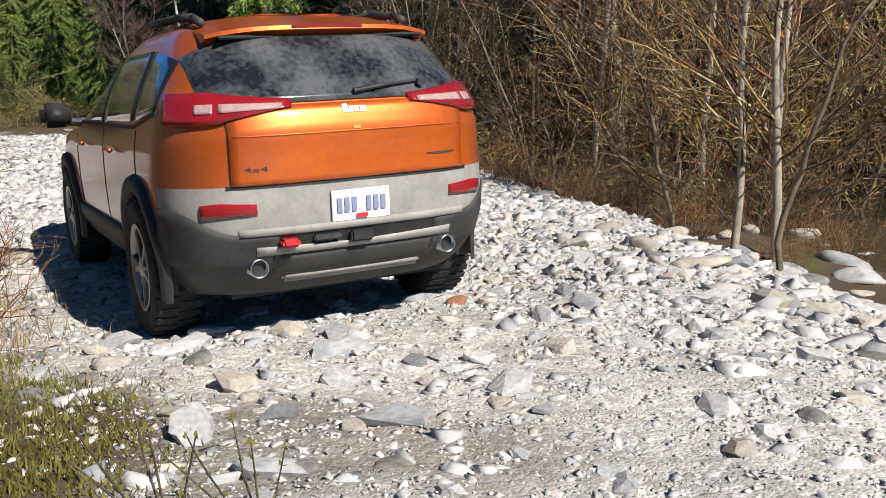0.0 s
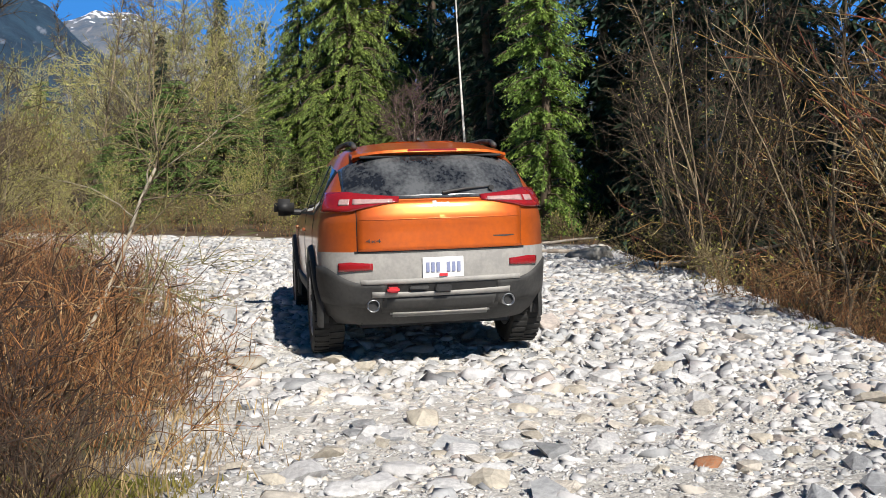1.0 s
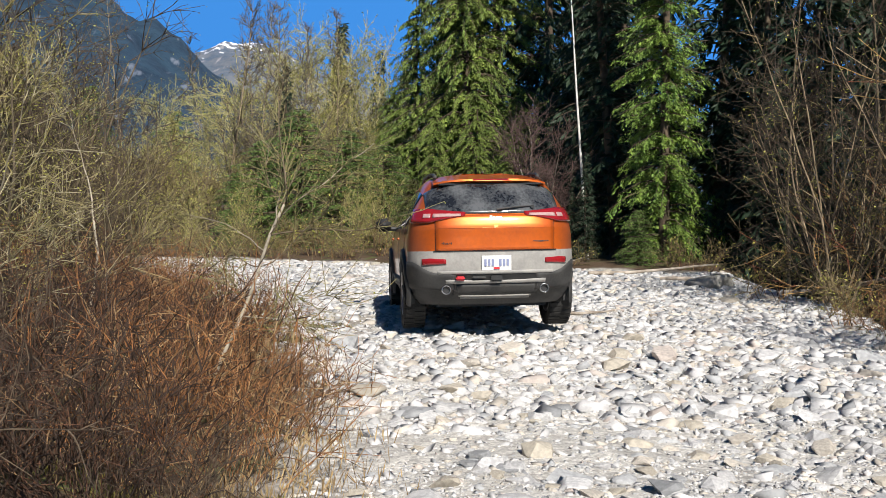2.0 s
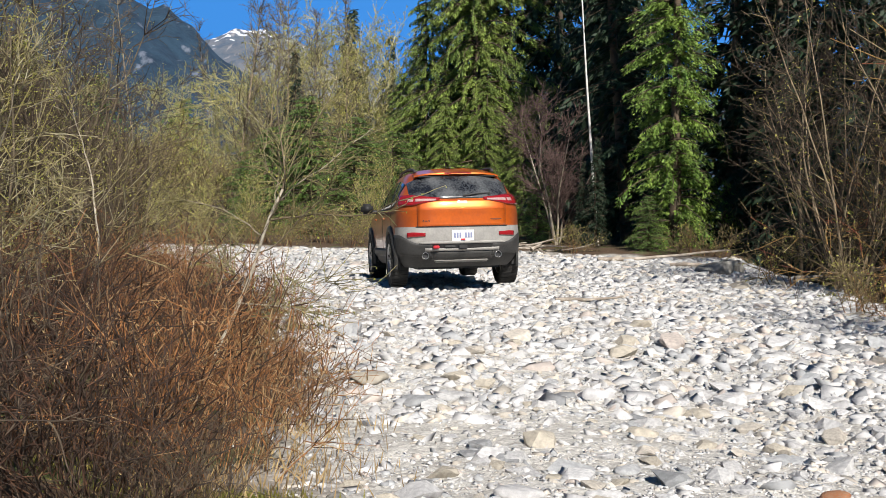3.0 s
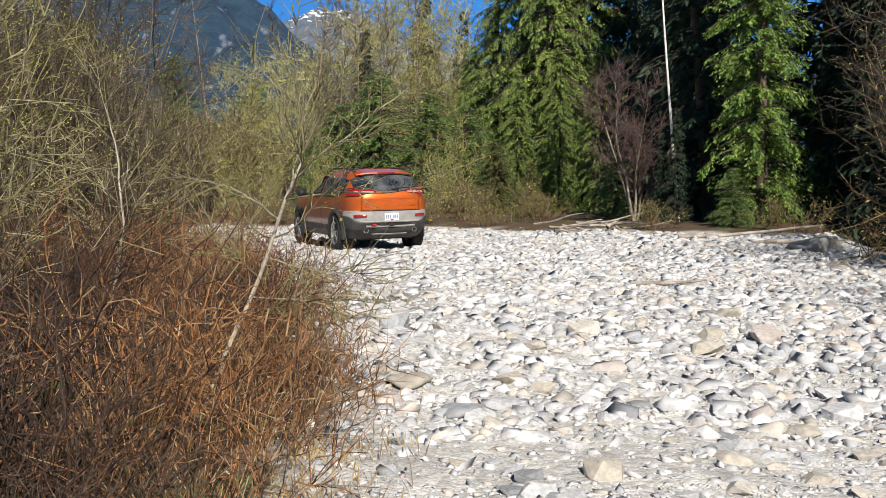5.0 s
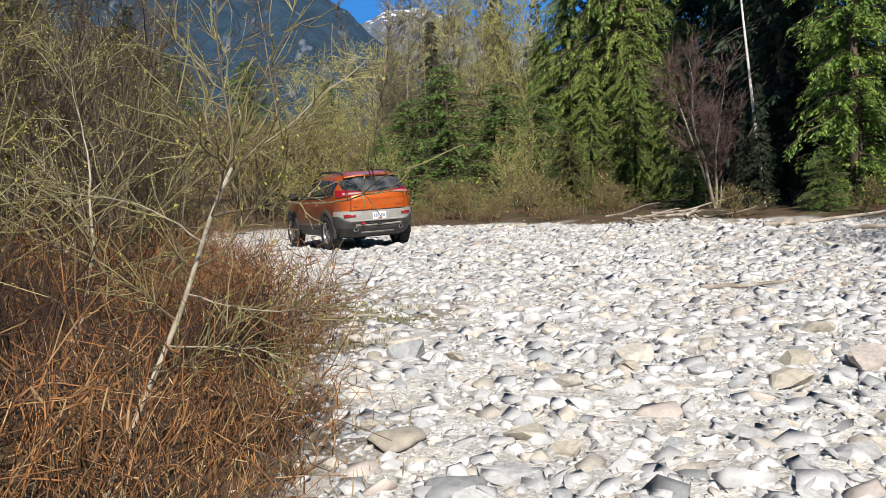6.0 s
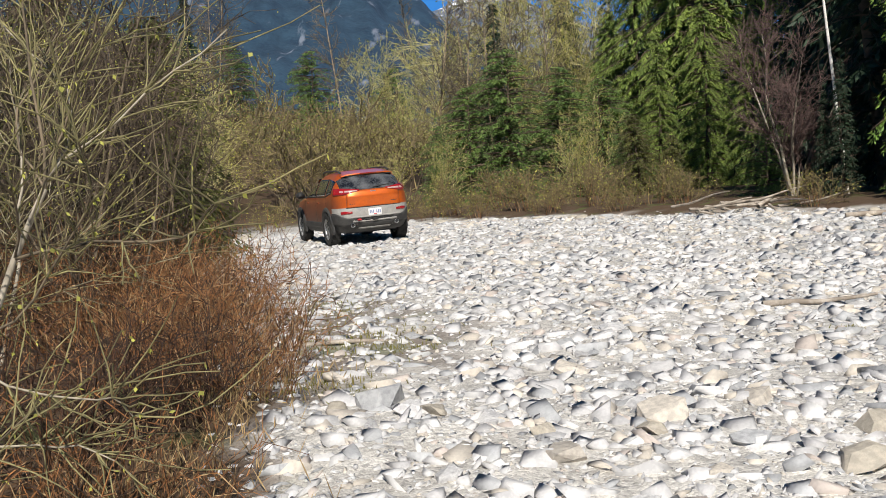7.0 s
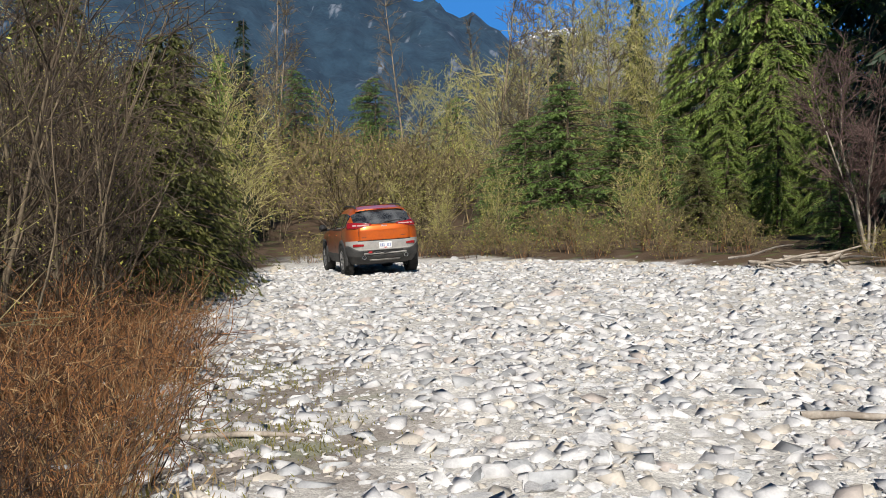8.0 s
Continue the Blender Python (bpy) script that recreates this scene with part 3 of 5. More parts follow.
def build_wheel():
    w = new("wheel")
    tyre = lathe([(0.235, 0.10), (0.30, 0.125), (0.35, 0.122), (0.372, 0.10), (0.376, 0.04), (0.376, -0.04), (0.372, -0.10), (0.35, -0.122), (0.30, -0.125), (0.235, -0.10)], 40)
    part("tyre", tyre, RUBBER, w, "dusty black off-road tyre", True)
    lug = block((-0.018, 0.0, 0.366), (0.018, 0.115, 0.381), 0.0).copy()
    me = bpy.data.meshes.new("tread")
    bm = bmesh.new()
    for i in range(36):
        for s in (0, 1):
            t = Matrix.Rotation(2 * math.pi * (i + 0.5 * s) / 36, 4, 'Y') @ Matrix.Translation((0, -0.115 * s, 0))
            off = len(bm.verts)
            vs = [bm.verts.new(t @ v.co) for v in lug.verts]
            lug.verts.index_update()
            for f in lug.faces:
                bm.faces.new([vs[v.index] for v in f.verts])
    part("tread", bm, RUBBER, w)
    part("rim", lathe([(0.238, 0.115), (0.225, 0.118), (0.212, 0.10), (0.205, 0.03), (0.205, -0.10), (0.235, -0.105)], 40), ALLOY, w, "grey alloy rim", True)
    part("brake_disc", lathe([(0.03, 0.0), (0.15, 0.0), (0.15, -0.02), (0.03, -0.02)], 24), ALLOY, w)
    for i in range(5):
        for s in (-1, 1):
            t = Matrix.Rotation(2 * math.pi * i / 5 + s * 0.17, 4, 'Y')
            part("spoke", block((-0.017, 0.072, 0.045), (0.017, 0.105, 0.222), 0.006, t), ALLOY if s > 0 else CLAD, w)
    part("hub_cap", lathe([(0.0005, 0.112), (0.045, 0.11), (0.06, 0.095), (0.06, 0.06)], 20), ALLOY, w, "", True)
    return w


def bars(parent, chars, x, y0, y1, z0, z1, material):
    """Unreadable writing as plain bars."""
    n = len(chars)
    step = (y1 - y0) / n
    for i, c in enumerate(chars):
        if c != " ":
            part("bar", block((x - 0.003, y0 + step * (i + 0.18), z0), (x, y0 + step * (i + 0.82), z1), 0.0), material, parent)


def build_car():
    car = thing("car", "dusty orange four-wheel-drive car with grey plastic bumpers, driving over gravel", "car")
    body = part("body", body_mesh(), None, car, "orange painted shell with dusty grey lower trim")
    gate = part("tailgate", patch(on_rear, -0.615, 0.615, 0.848, lambda s: 1.215 - 0.05 * (2 * abs(s - 0.5)) ** 6, 28, 12, 0.012), PAINT, car, "bright orange tailgate", True)
    part("gate_crease", patch(on_rear, -0.60, 0.60, 1.074, 1.080, 24, 1, 0.014, 0.01), PAINT, gate, "", True)
    part("gate_gap", patch(on_rear, -0.64, 0.64, 0.832, 0.85, 24, 1, 0.003, 0.01), BLACK, gate)
    for s in (-1, 1):
        part("side_gap", patch(on_rear, s * 0.6165, s * 0.6205, 0.85, 1.21, 2, 8, 0.004, 0.01), BLACK, gate)
    for i, (a, b) in enumerate(((-0.062, -0.03), (-0.025, -0.002), (0.004, 0.027), (0.032, 0.06))):
        part("badge", patch(on_rear, a, b, 1.165, 1.192 + 0.012 * (i == 3), 2, 2, 0.017, 0.006), STEEL, gate, "small metal badge shape")
    part("latch_cover", patch(on_rear, -0.018, 0.018, 1.085, 1.10, 2, 2, 0.015, 0.006), PAINT, gate)
    part("side_badge", patch(on_rear, -0.555, -0.385, lambda s: 0.925 + 0.012 * abs(s - 0.5), 0.938, 8, 2, 0.016, 0.006), CLAD, gate, "slim dark badge strip")
    cu = bpy.data.curves.new("letters", 'FONT')
    cu.body, cu.size, cu.extrude = "4x4", 0.055, 0.002
    tmp = new("letters", cu)
    me = bpy.data.meshes.new_from_object(tmp.evaluated_get(bpy.context.evaluated_depsgraph_get()))
    bpy.data.objects.remove(tmp)
    me.materials.clear()
    me.materials.append(CLAD)
    for v in me.vertices:
        px, py, pz = v.co
        v.co = on_rear(0.56 - px * 1.35, 0.91 + py * 0.7, 0.014 + pz)
    part("letters", me, None, gate, "dark lettering 4x4")
    glass = part("rear_window", patch(on_rear, -0.70, 0.70, lambda s: 1.225 + 0.075 * max(0, abs(2 * s - 1) - 0.45) ** 1.2, lambda s: 1.545 - 0.05 * abs(2 * s - 1) ** 5 - 0.20 * max(0, abs(2 * s - 1) - 0.80), 28, 10, 0.008), DIRTY, car, "dusty tinted rear window", True)
    wip = part("wiper", rod([on_rear(-0.02, 1.262, 0.03), on_rear(-0.20, 1.287, 0.035), on_rear(-0.42, 1.302, 0.03)], 0.014, 0.006), BLACK, car, "black rear wiper")
    part("wiper_cap", rod([on_rear(-0.40, 1.29, 0.0), on_rear(-0.40, 1.29, 0.05)], 0.02), BLACK, wip)
    sp = bmesh.new()
    prof = []
    for i in range(17):
        y = -0.60 + 1.2 * i / 16
        bow = 0.10 * abs(y / 0.6) ** 3
        prof.append([sp.verts.new(c) for c in ((-0.20 + bow, y, 1.672 - 0.05 * abs(y / 0.6) ** 4), (-0.635 + bow, y, 1.595 - 0.035 * abs(y / 0.6) ** 4), (-0.64 + bow, y, 1.575 - 0.035 * abs(y / 0.6) ** 4), (-0.54 + bow, y, 1.545 - 0.03 * abs(y / 0.6) ** 4), (-0.25 + bow, y, 1.60 - 0.05 * abs(y / 0.6) ** 4))])
    for a, b in zip(prof, prof[1:]):
        for i in range(5):
            sp.faces.new((a[i], a[(i + 1) % 5], b[(i + 1) % 5], b[i]))
    sp.faces.new(prof[0])
    sp.faces.new(prof[-1])
    bmesh.ops.recalc_face_normals(sp, faces=sp.faces)
    spoiler = part("spoiler", sp, PAINT, car, "orange roof spoiler")
    part("spoiler_lip", block((-0.60, -0.55, 1.535), (-0.50, 0.55, 1.553), 0.006), BLACK, spoiler)
    part("brake_lamp", block((-0.642, -0.19, 1.579), (-0.625, 0.19, 1.595), 0.004), LENS, spoiler, "slim red brake lamp")
    part("aerial", rod([(0.05, 0, 1.66), (-0.05, 0, 1.71)], 0.03, 0.012), BLACK, car)
    for s in (-1, 1):
        fn = lambda u, z, o, s=s: on_corner(u, z, s, o)
        lamp = part("taillight", patch(fn, 0.10, 0.80, lambda t: 1.205 - 0.065 * min(1, t * 2.2), lambda t: 1.243 + 0.045 * min(1, t * 1.8), 26, 5, 0.026, 0.05), LENS, car, "red taillight with a pale inner lens", True)
        part("lens", patch(fn, 0.13, 0.40, lambda t: 1.200 - 0.010 * t, lambda t: 1.226 + 0.006 * t, 10, 3, 0.030, 0.02), CLEAR, lamp, "pale clear lens", True)
        part("lens", patch(fn, 0.43, 0.54, lambda t: 1.188, lambda t: 1.232, 8, 3, 0.030, 0.02), CLEAR, lamp, "pale clear lens", True)
        part("reflector", patch(fn, 0.235, 0.52, lambda t: 0.70 + 0.012 * (1 - t), lambda t: 0.772 - 0.02 * abs(t - 0.6), 12, 3, 0.012, 0.02), LENS, car, "red bumper reflector", True)
        part("bumper_corner", patch(fn, 0.16, 0.96, lambda t: 0.42 + 0.05 * t, lambda t: 0.612 + 0.125 * float(smooth((t - 0.15) / 0.6)), 24, 5, 0.010, 0.02), CLAD, car, "", True)
        ex = part("exhaust", lathe([(0.036, -0.76), (0.041, -0.85), (0.047, -0.85), (0.047, -0.62), (0.04, -0.5)], 20, "x"), STEEL, car, "round metal exhaust tip", True)
        ex.location = (0, s * 0.512, 0.445)
        part("exhaust_bore", lathe([(0.001, -0.82), (0.039, -0.82)], 20, "x"), BLACK, ex)
        side = lambda u, z, o, s=s: on_side(u, z, s, o)
        front = part("side_window", patch(side, 1.02, 2.02, 1.135, lambda t: 1.515 - 0.37 * max(0, t - 0.12) ** 1.1, 12, 6, 0.006), GLASS, car, "dark tinted side window", True)
        rear = part("side_window", patch(side, 0.08, 0.97, lambda t: 1.155 - 0.02 * t, 1.515, 10, 6, 0.006), GLASS, car, "dark tinted side window", True)
        quarter = part("side_window", patch(side, -0.42, 0.03, lambda t: 1.21 - 0.055 * t, lambda t: 1.44 + 0.07 * t ** 0.7, 8, 6, 0.006), GLASS, car, "dark tinted side window", True)
        part("window_trim", patch(side, -0.45, 2.10, lambda t: 1.112 + 0.08 * max(0, 0.2 - t) / 0.2, lambda t: 1.132 + 0.08 * max(0, 0.2 - t) / 0.2, 20, 1, 0.008), BLACK, car)
        for x in (0.62, 1.72):
            part("door_handle", rod([on_side(x - 0.10, 0.985, s, 0.035), on_side(x + 0.10, 0.985, s, 0.035)], 0.016), PAINT, car, "orange door handle", True)
        for x, lo in ((-0.02, 0.80), (0.99, 0.40), (2.10, 0.42)):
            part("door_gap", patch(side, x, x + 0.008, lo, 1.11, 1, 8, 0.003, 0.01), BLACK, car)
        part("door_moulding", patch(side, 0.50, 2.25, 0.40, 0.53, 16, 3, 0.02, 0.03), CLAD, car, "dark grey sill cladding", True)
        rail = part("roof_rail", rod([(-0.35, s * 0.56, 1.63), (-0.22, s * 0.565, 1.665), (0.1, s * 0.57, 1.685), (0.9, s * 0.57, 1.695), (1.25, s * 0.55, 1.675), (1.35, s * 0.54, 1.64)], 0.022), CLAD, car, "dark roof rail", True)
        mir = part("mirror", block((1.88, s * 0.93 if s > 0 else -1.13, 1.09), (2.06, 1.13 if s > 0 else -0.93, 1.26), 0.04), BLACK, car, "dark door mirror", True)
        part("mirror_arm", rod([(1.99, s * 0.86, 1.12), (1.98, s * 0.97, 1.13)], 0.03), BLACK, mir)
        for wx in (0.0, 2.72):
            bm = bmesh.new()
            prev = None
            for i in range(29):
                a = math.radians(-14 + 208 * i / 28)
                cs = []
                for r, o in ((0.41, -0.06), (0.41, 0.028), (0.43, 0.036), (0.485, 0.030), (0.50, 0.0)):
                    x, z = wx + r * math.cos(a), 0.38 + r * math.sin(a)
                    y = max(abs(on_side(x, max(min(z, 1.0), 0.45), 1)[1]), 0.84)
                    cs.append(bm.verts.new((x, s * (y + o), z)))
                if prev:
                    for j in range(4):
                        bm.faces.new((prev[j], prev[j + 1], cs[j + 1], cs[j]))
                prev = cs
            bmesh.ops.recalc_face_normals(bm, faces=bm.faces)
            part("wheel_arch", bm, CLAD, car, "grey plastic wheel arch flare", True)
    part("plate", patch(on_rear, -0.153, 0.153, 0.642, 0.792, 4, 2, 0.016, 0.012), WHITE, car, "white number plate")
    plate = car.children[-1]
    bars(plate, "||| |||", -0.933, -0.135, 0.135, 0.685, 0.755, INK)
    part("plate_sticker", block((-0.936, -0.03, 0.652), (-0.932, 0.03, 0.672), 0.0), HOOK, plate)
    part("bumper_step", patch(on_rear, -0.60, 0.60, 0.605, 0.64, 20, 2, 0.014, 0.03), DUSTY, car, "dusty grey bumper lip", True)
    part("bumper_opening", patch(on_rear, -0.50, 0.50, 0.535, 0.60, 20, 2, 0.004, 0.01), BLACK, car, "black bumper recess")
    part("lower_bar", patch(on_rear, -0.52, 0.52, lambda t: 0.505, lambda t: 0.535 + 0.015 * abs(2 * t - 1), 20, 2, 0.02, 0.03), DUSTY, car, "", True)
    part("lower_bumper", patch(on_rear, -0.44, 0.44, 0.385, 0.505, 16, 3, 0.01, 0.03), CLAD, car, "dark grey lower bumper", True)
    part("tow_hook", block((-0.955, 0.33, 0.545), (-0.88, 0.42, 0.585), 0.012), HOOK, car, "red tow hook")
    part("hitch_cover", block((-0.93, -0.06, 0.53), (-0.88, 0.06, 0.59), 0.01), BLACK, car)
    part("hitch_plate", block((-0.925, 0.11, 0.555), (-0.88, 0.25, 0.585), 0.008), CLAD, car)
    part("skid_plate", block((-0.80, -0.38, 0.315), (-0.55, 0.38, 0.372), 0.02, Matrix.Rotation(0.04, 4, 'Y')), DUSTY, car, "grey skid plate", True)
    part("underbody", block((-0.60, -0.62, 0.25), (3.2, 0.62, 0.62), 0.04), BLACK, car, "dark underbody")
    part("axle", rod([(0, -0.72, 0.37), (0, 0.72, 0.37)], 0.05), BLACK, car)
    part("windscreen", block((-0.02, -0.60, -0.30), (0.0, 0.60, 0.30), 0.005, Matrix.Translation((1.86, 0, 1.38)) @ Matrix.Rotation(radians(-57), 4, 'Y')), GLASS, car, "windscreen")
    wheels = []
    first = build_wheel()
    for wx in (0.0, 2.72):
        for s in (1, -1):
            w = first if not wheels else copy_thing(first, Matrix())
            w.parent = car
            wheels.append((w, wx, s))
    return car, wheels


car, wheels = build_car()


# ---- plants ----
def shrub(label, seed, stems, tall, spread, branches, twigs, buds, m_stem, m_twig, m_bud, name="shrub", r0=0.022, lean=0.25, twig_r=0.005, twig_l=0.35, bud_l=0.05, low=0.15, steps=(10, 5), wob=0.09):
    """A bare many-stemmed shrub: stems, side branches, twigs and the first buds."""
    rng = np.random.default_rng(seed)
    ob = thing(name, label, "shrub")
    every, fine, tips = [], [], []
    for i in range(stems):
        a = rng.uniform(0, 2 * math.pi)
        base = np.array([math.cos(a), math.sin(a), 0]) * rng.uniform(0, spread)
        d = np.array([math.cos(a) * lean * rng.uniform(0.3, 1.4), math.sin(a) * lean * rng.uniform(0.3, 1.4), 1.0])
        h = tall * rng.uniform(0.6, 1.0)
        n = steps[0]
        base[2] = -0.08
        wood = []
        every.append(wood)
        nodes = limb(wood, rng, base, d, h, r0 * h / tall * rng.uniform(0.7, 1.3), r0 * 0.2, n, wob, 0.02)
        for b in range(branches):
            f = rng.uniform(low, 1.0)
            q, dd, r = nodes[min(n - 1, int(f * n))]
            ln = h * rng.uniform(0.16, 0.36) * (1.15 - 0.6 * f)
            sub = limb(fine, rng, q, away(rng, dd, rng.uniform(0.5, 1.1)), ln, max(r * 0.55, twig_r * 1.6), twig_r, steps[1], wob + 0.04, 0.04)
            for t in range(twigs):
                q2, d2, _ = sub[rng.integers(min(1, steps[1] - 2), steps[1])]
                e = limb(fine, rng, q2, away(rng, d2, rng.uniform(0.4, 1.0)), twig_l * rng.uniform(0.5, 1.3), twig_r, twig_r * 0.6, 2, 0.15, 0.03)
                tips.append((e[0][0], e[0][1]))
                tips.append((e[1][0], e[1][1]))
    if stems <= 9:
        for wood in every:
            v, f = chain(wood, 6)
            part("stem", mesh_np("stem", v, f, m_stem), None, ob, "", True)
    else:
        v, f = joined([chain(wood, 4) for wood in every])
        tagged(part("stem_mass", mesh_np("stem_mass", v, f, m_stem), None, ob), kind="stuff")
    v, f = tubes(fine, 3)
    tagged(part("twig_mass", mesh_np("twig_mass", v, f, m_twig), None, ob), kind="stuff")
    if buds:
        k = rng.integers(0, len(tips), buds)
        base = np.array([tips[i][0] for i in k]) + rng.normal(0, 0.02, (buds, 3))
        d = np.array([tips[i][1] for i in k]) * 0.4 + rng.normal(0, 0.5, (buds, 3)) - np.array([0, 0, 0.25])
        d /= np.linalg.norm(d, axis=1, keepdims=True)
        side = np.cross(d, rng.normal(0, 1, (buds, 3)))
        side /= np.linalg.norm(side, axis=1, keepdims=True) + 1e-9
        ln = bud_l * rng.uniform(0.6, 1.5, (buds, 1))
        v, f = kites(base, base + d * ln, side * ln * 0.22, 0.0)
        tagged(part("bud_mass", mesh_np("bud_mass", v, f, m_bud), None, ob, "small yellow-green buds and catkins"), kind="stuff")
    return ob


def bare_tree(label, seed, tall, r0, branches, twigs, m_trunk, m_twig, lean=(0, 0), clear=0.3, name="bare_tree", reach=0.22, twig_r=0.006, wob=0.03, bud=0, m_bud=None):
    """One slender leafless tree: a tapered trunk, limbs and twigs."""
    rng = np.random.default_rng(seed)
    ob = thing(name, label, "tree")
    wood, fine, tips = [], [], []
    n = 18
    nodes = limb(wood, rng, (0, 0, -0.15), (lean[0], lean[1], 1.0), tall, r0, r0 * 0.12, n, wob, 0.0)
    for b in range(branches):
        f = rng.uniform(clear, 1.0)
        q, dd, r = nodes[min(n - 1, int(f * n))]
        ln = tall * reach * rng.uniform(0.5, 1.1) * (1.25 - 0.9 * f)
        sub = limb(fine, rng, q, away(rng, dd, rng.uniform(0.7, 1.25)), ln, max(r * 0.4, twig_r * 1.4), twig_r, 6, 0.10, 0.05)
        for t in range(twigs):
            q2, d2, _ = sub[rng.integers(1, 6)]
            e = limb(fine, rng, q2, away(rng, d2, rng.uniform(0.4, 0.9)), ln * rng.uniform(0.2, 0.5), twig_r, twig_r * 0.6, 2, 0.12, 0.03)
            tips.append(e[1][0])
    v, f = chain(wood, 8)
    part("trunk", mesh_np("trunk", v, f, m_trunk), None, ob, "", True)
    v, f = tubes(fine, 3)
    tagged(part("twig_mass", mesh_np("twig_mass", v, f, m_twig), None, ob), kind="stuff")
    if bud:
        k = rng.integers(0, len(tips), bud)
        base = np.array([tips[i] for i in k]) + rng.normal(0, 0.05, (bud, 3))
        d = rng.normal(0, 1, (bud, 3)) - np.array([0, 0, 0.4])
        d /= np.linalg.norm(d, axis=1, keepdims=True)
        side = np.cross(d, rng.normal(0, 1, (bud, 3)))
        v, f = kites(base, base + d * 0.018, side * 0.004, 0.0)
        tagged(part("bud_mass", mesh_np("bud_mass", v, f, m_bud), None, ob), kind="stuff")
    return ob


def fork_sapling():
    """The pale leaning sapling: a straight stem to its fork and long spreading limbs, each with its twigs."""
    rng = np.random.default_rng(117)
    ob = thing("birch_sapling", "leaning pale-barked sapling with spreading bare branches", "tree")
    stem, fine, tips = [], [], []
    nodes = limb(stem, rng, (0, 0, -0.1), (0.277, 0.26, 1.0), 1.75, 0.0145, 0.010, 14, 0.035, 0.0)
    v, f = chain(stem, 8)
    part("trunk", mesh_np("trunk", v, f, PALE), None, ob, "", True)
    for k, d, ln in ((13, (0.24, 0.1, 1.0), 1.1), (13, (-0.18, 0.1, 1.0), 0.8), (13, (0.6, 0.2, 0.8), 0.9), (12, (0.95, -0.1, 0.45), 1.0), (11, (0.8, 0.35, 0.35), 1.1), (10, (-0.9, 0.1, 0.55), 0.6), (9, (0.9, 0.0, 0.3), 0.9), (8, (0.85, -0.3, -0.05), 0.7), (7, (-0.7, -0.2, 0.3), 0.4),
                     (6, (0.9, 0.2, 0.1), 0.6), (5, (0.8, -0.3, 0.15), 0.5), (12, (0.1, 0.9, 0.6), 1.0), (9, (-0.5, 0.7, 0.5), 0.9), (11, (0.5, -0.6, 0.7), 0.9)):
        q, dd, r = nodes[k]
        one = []
        sub = limb(one, rng, q, np.array(d) / np.linalg.norm(d), ln, 0.0065 if ln > 1 else 0.005, 0.0024, 9, 0.24, 0.03)
        v, f = chain(one, 5)
        part("limb", mesh_np("limb", v, f, BARK if k % 2 else PALE), None, ob, "", True)
        for t in range(22):
            q2, d2, _ = sub[rng.integers(1, 9)]
            e = limb(fine, rng, q2, away(rng, d2, rng.uniform(0.4, 0.9)), rng.uniform(0.15, 0.5), 0.0036, 0.002, 4, 0.2, 0.04)
            tips += [p for p, _, _ in e]
    v, f = tubes(fine, 3)
    tagged(part("twig_mass", mesh_np("twig_mass", v, f, LICHEN), None, ob), kind="stuff")
    n = 520
    base = np.array([tips[i] for i in rng.integers(0, len(tips), n)])
    d = rng.normal(0, 0.6, (n, 3)) - np.array([0, 0, 0.7])
    d /= np.linalg.norm(d, axis=1, keepdims=True)
    v, f = kites(base, base + d * 0.02, np.cross(d, rng.normal(0, 1, (n, 3))) * 0.0035, 0.0)
    tagged(part("bud_mass", mesh_np("bud_mass", v, f, BUD), None, ob, "small hanging yellow-green catkins"), kind="stuff")
    return ob


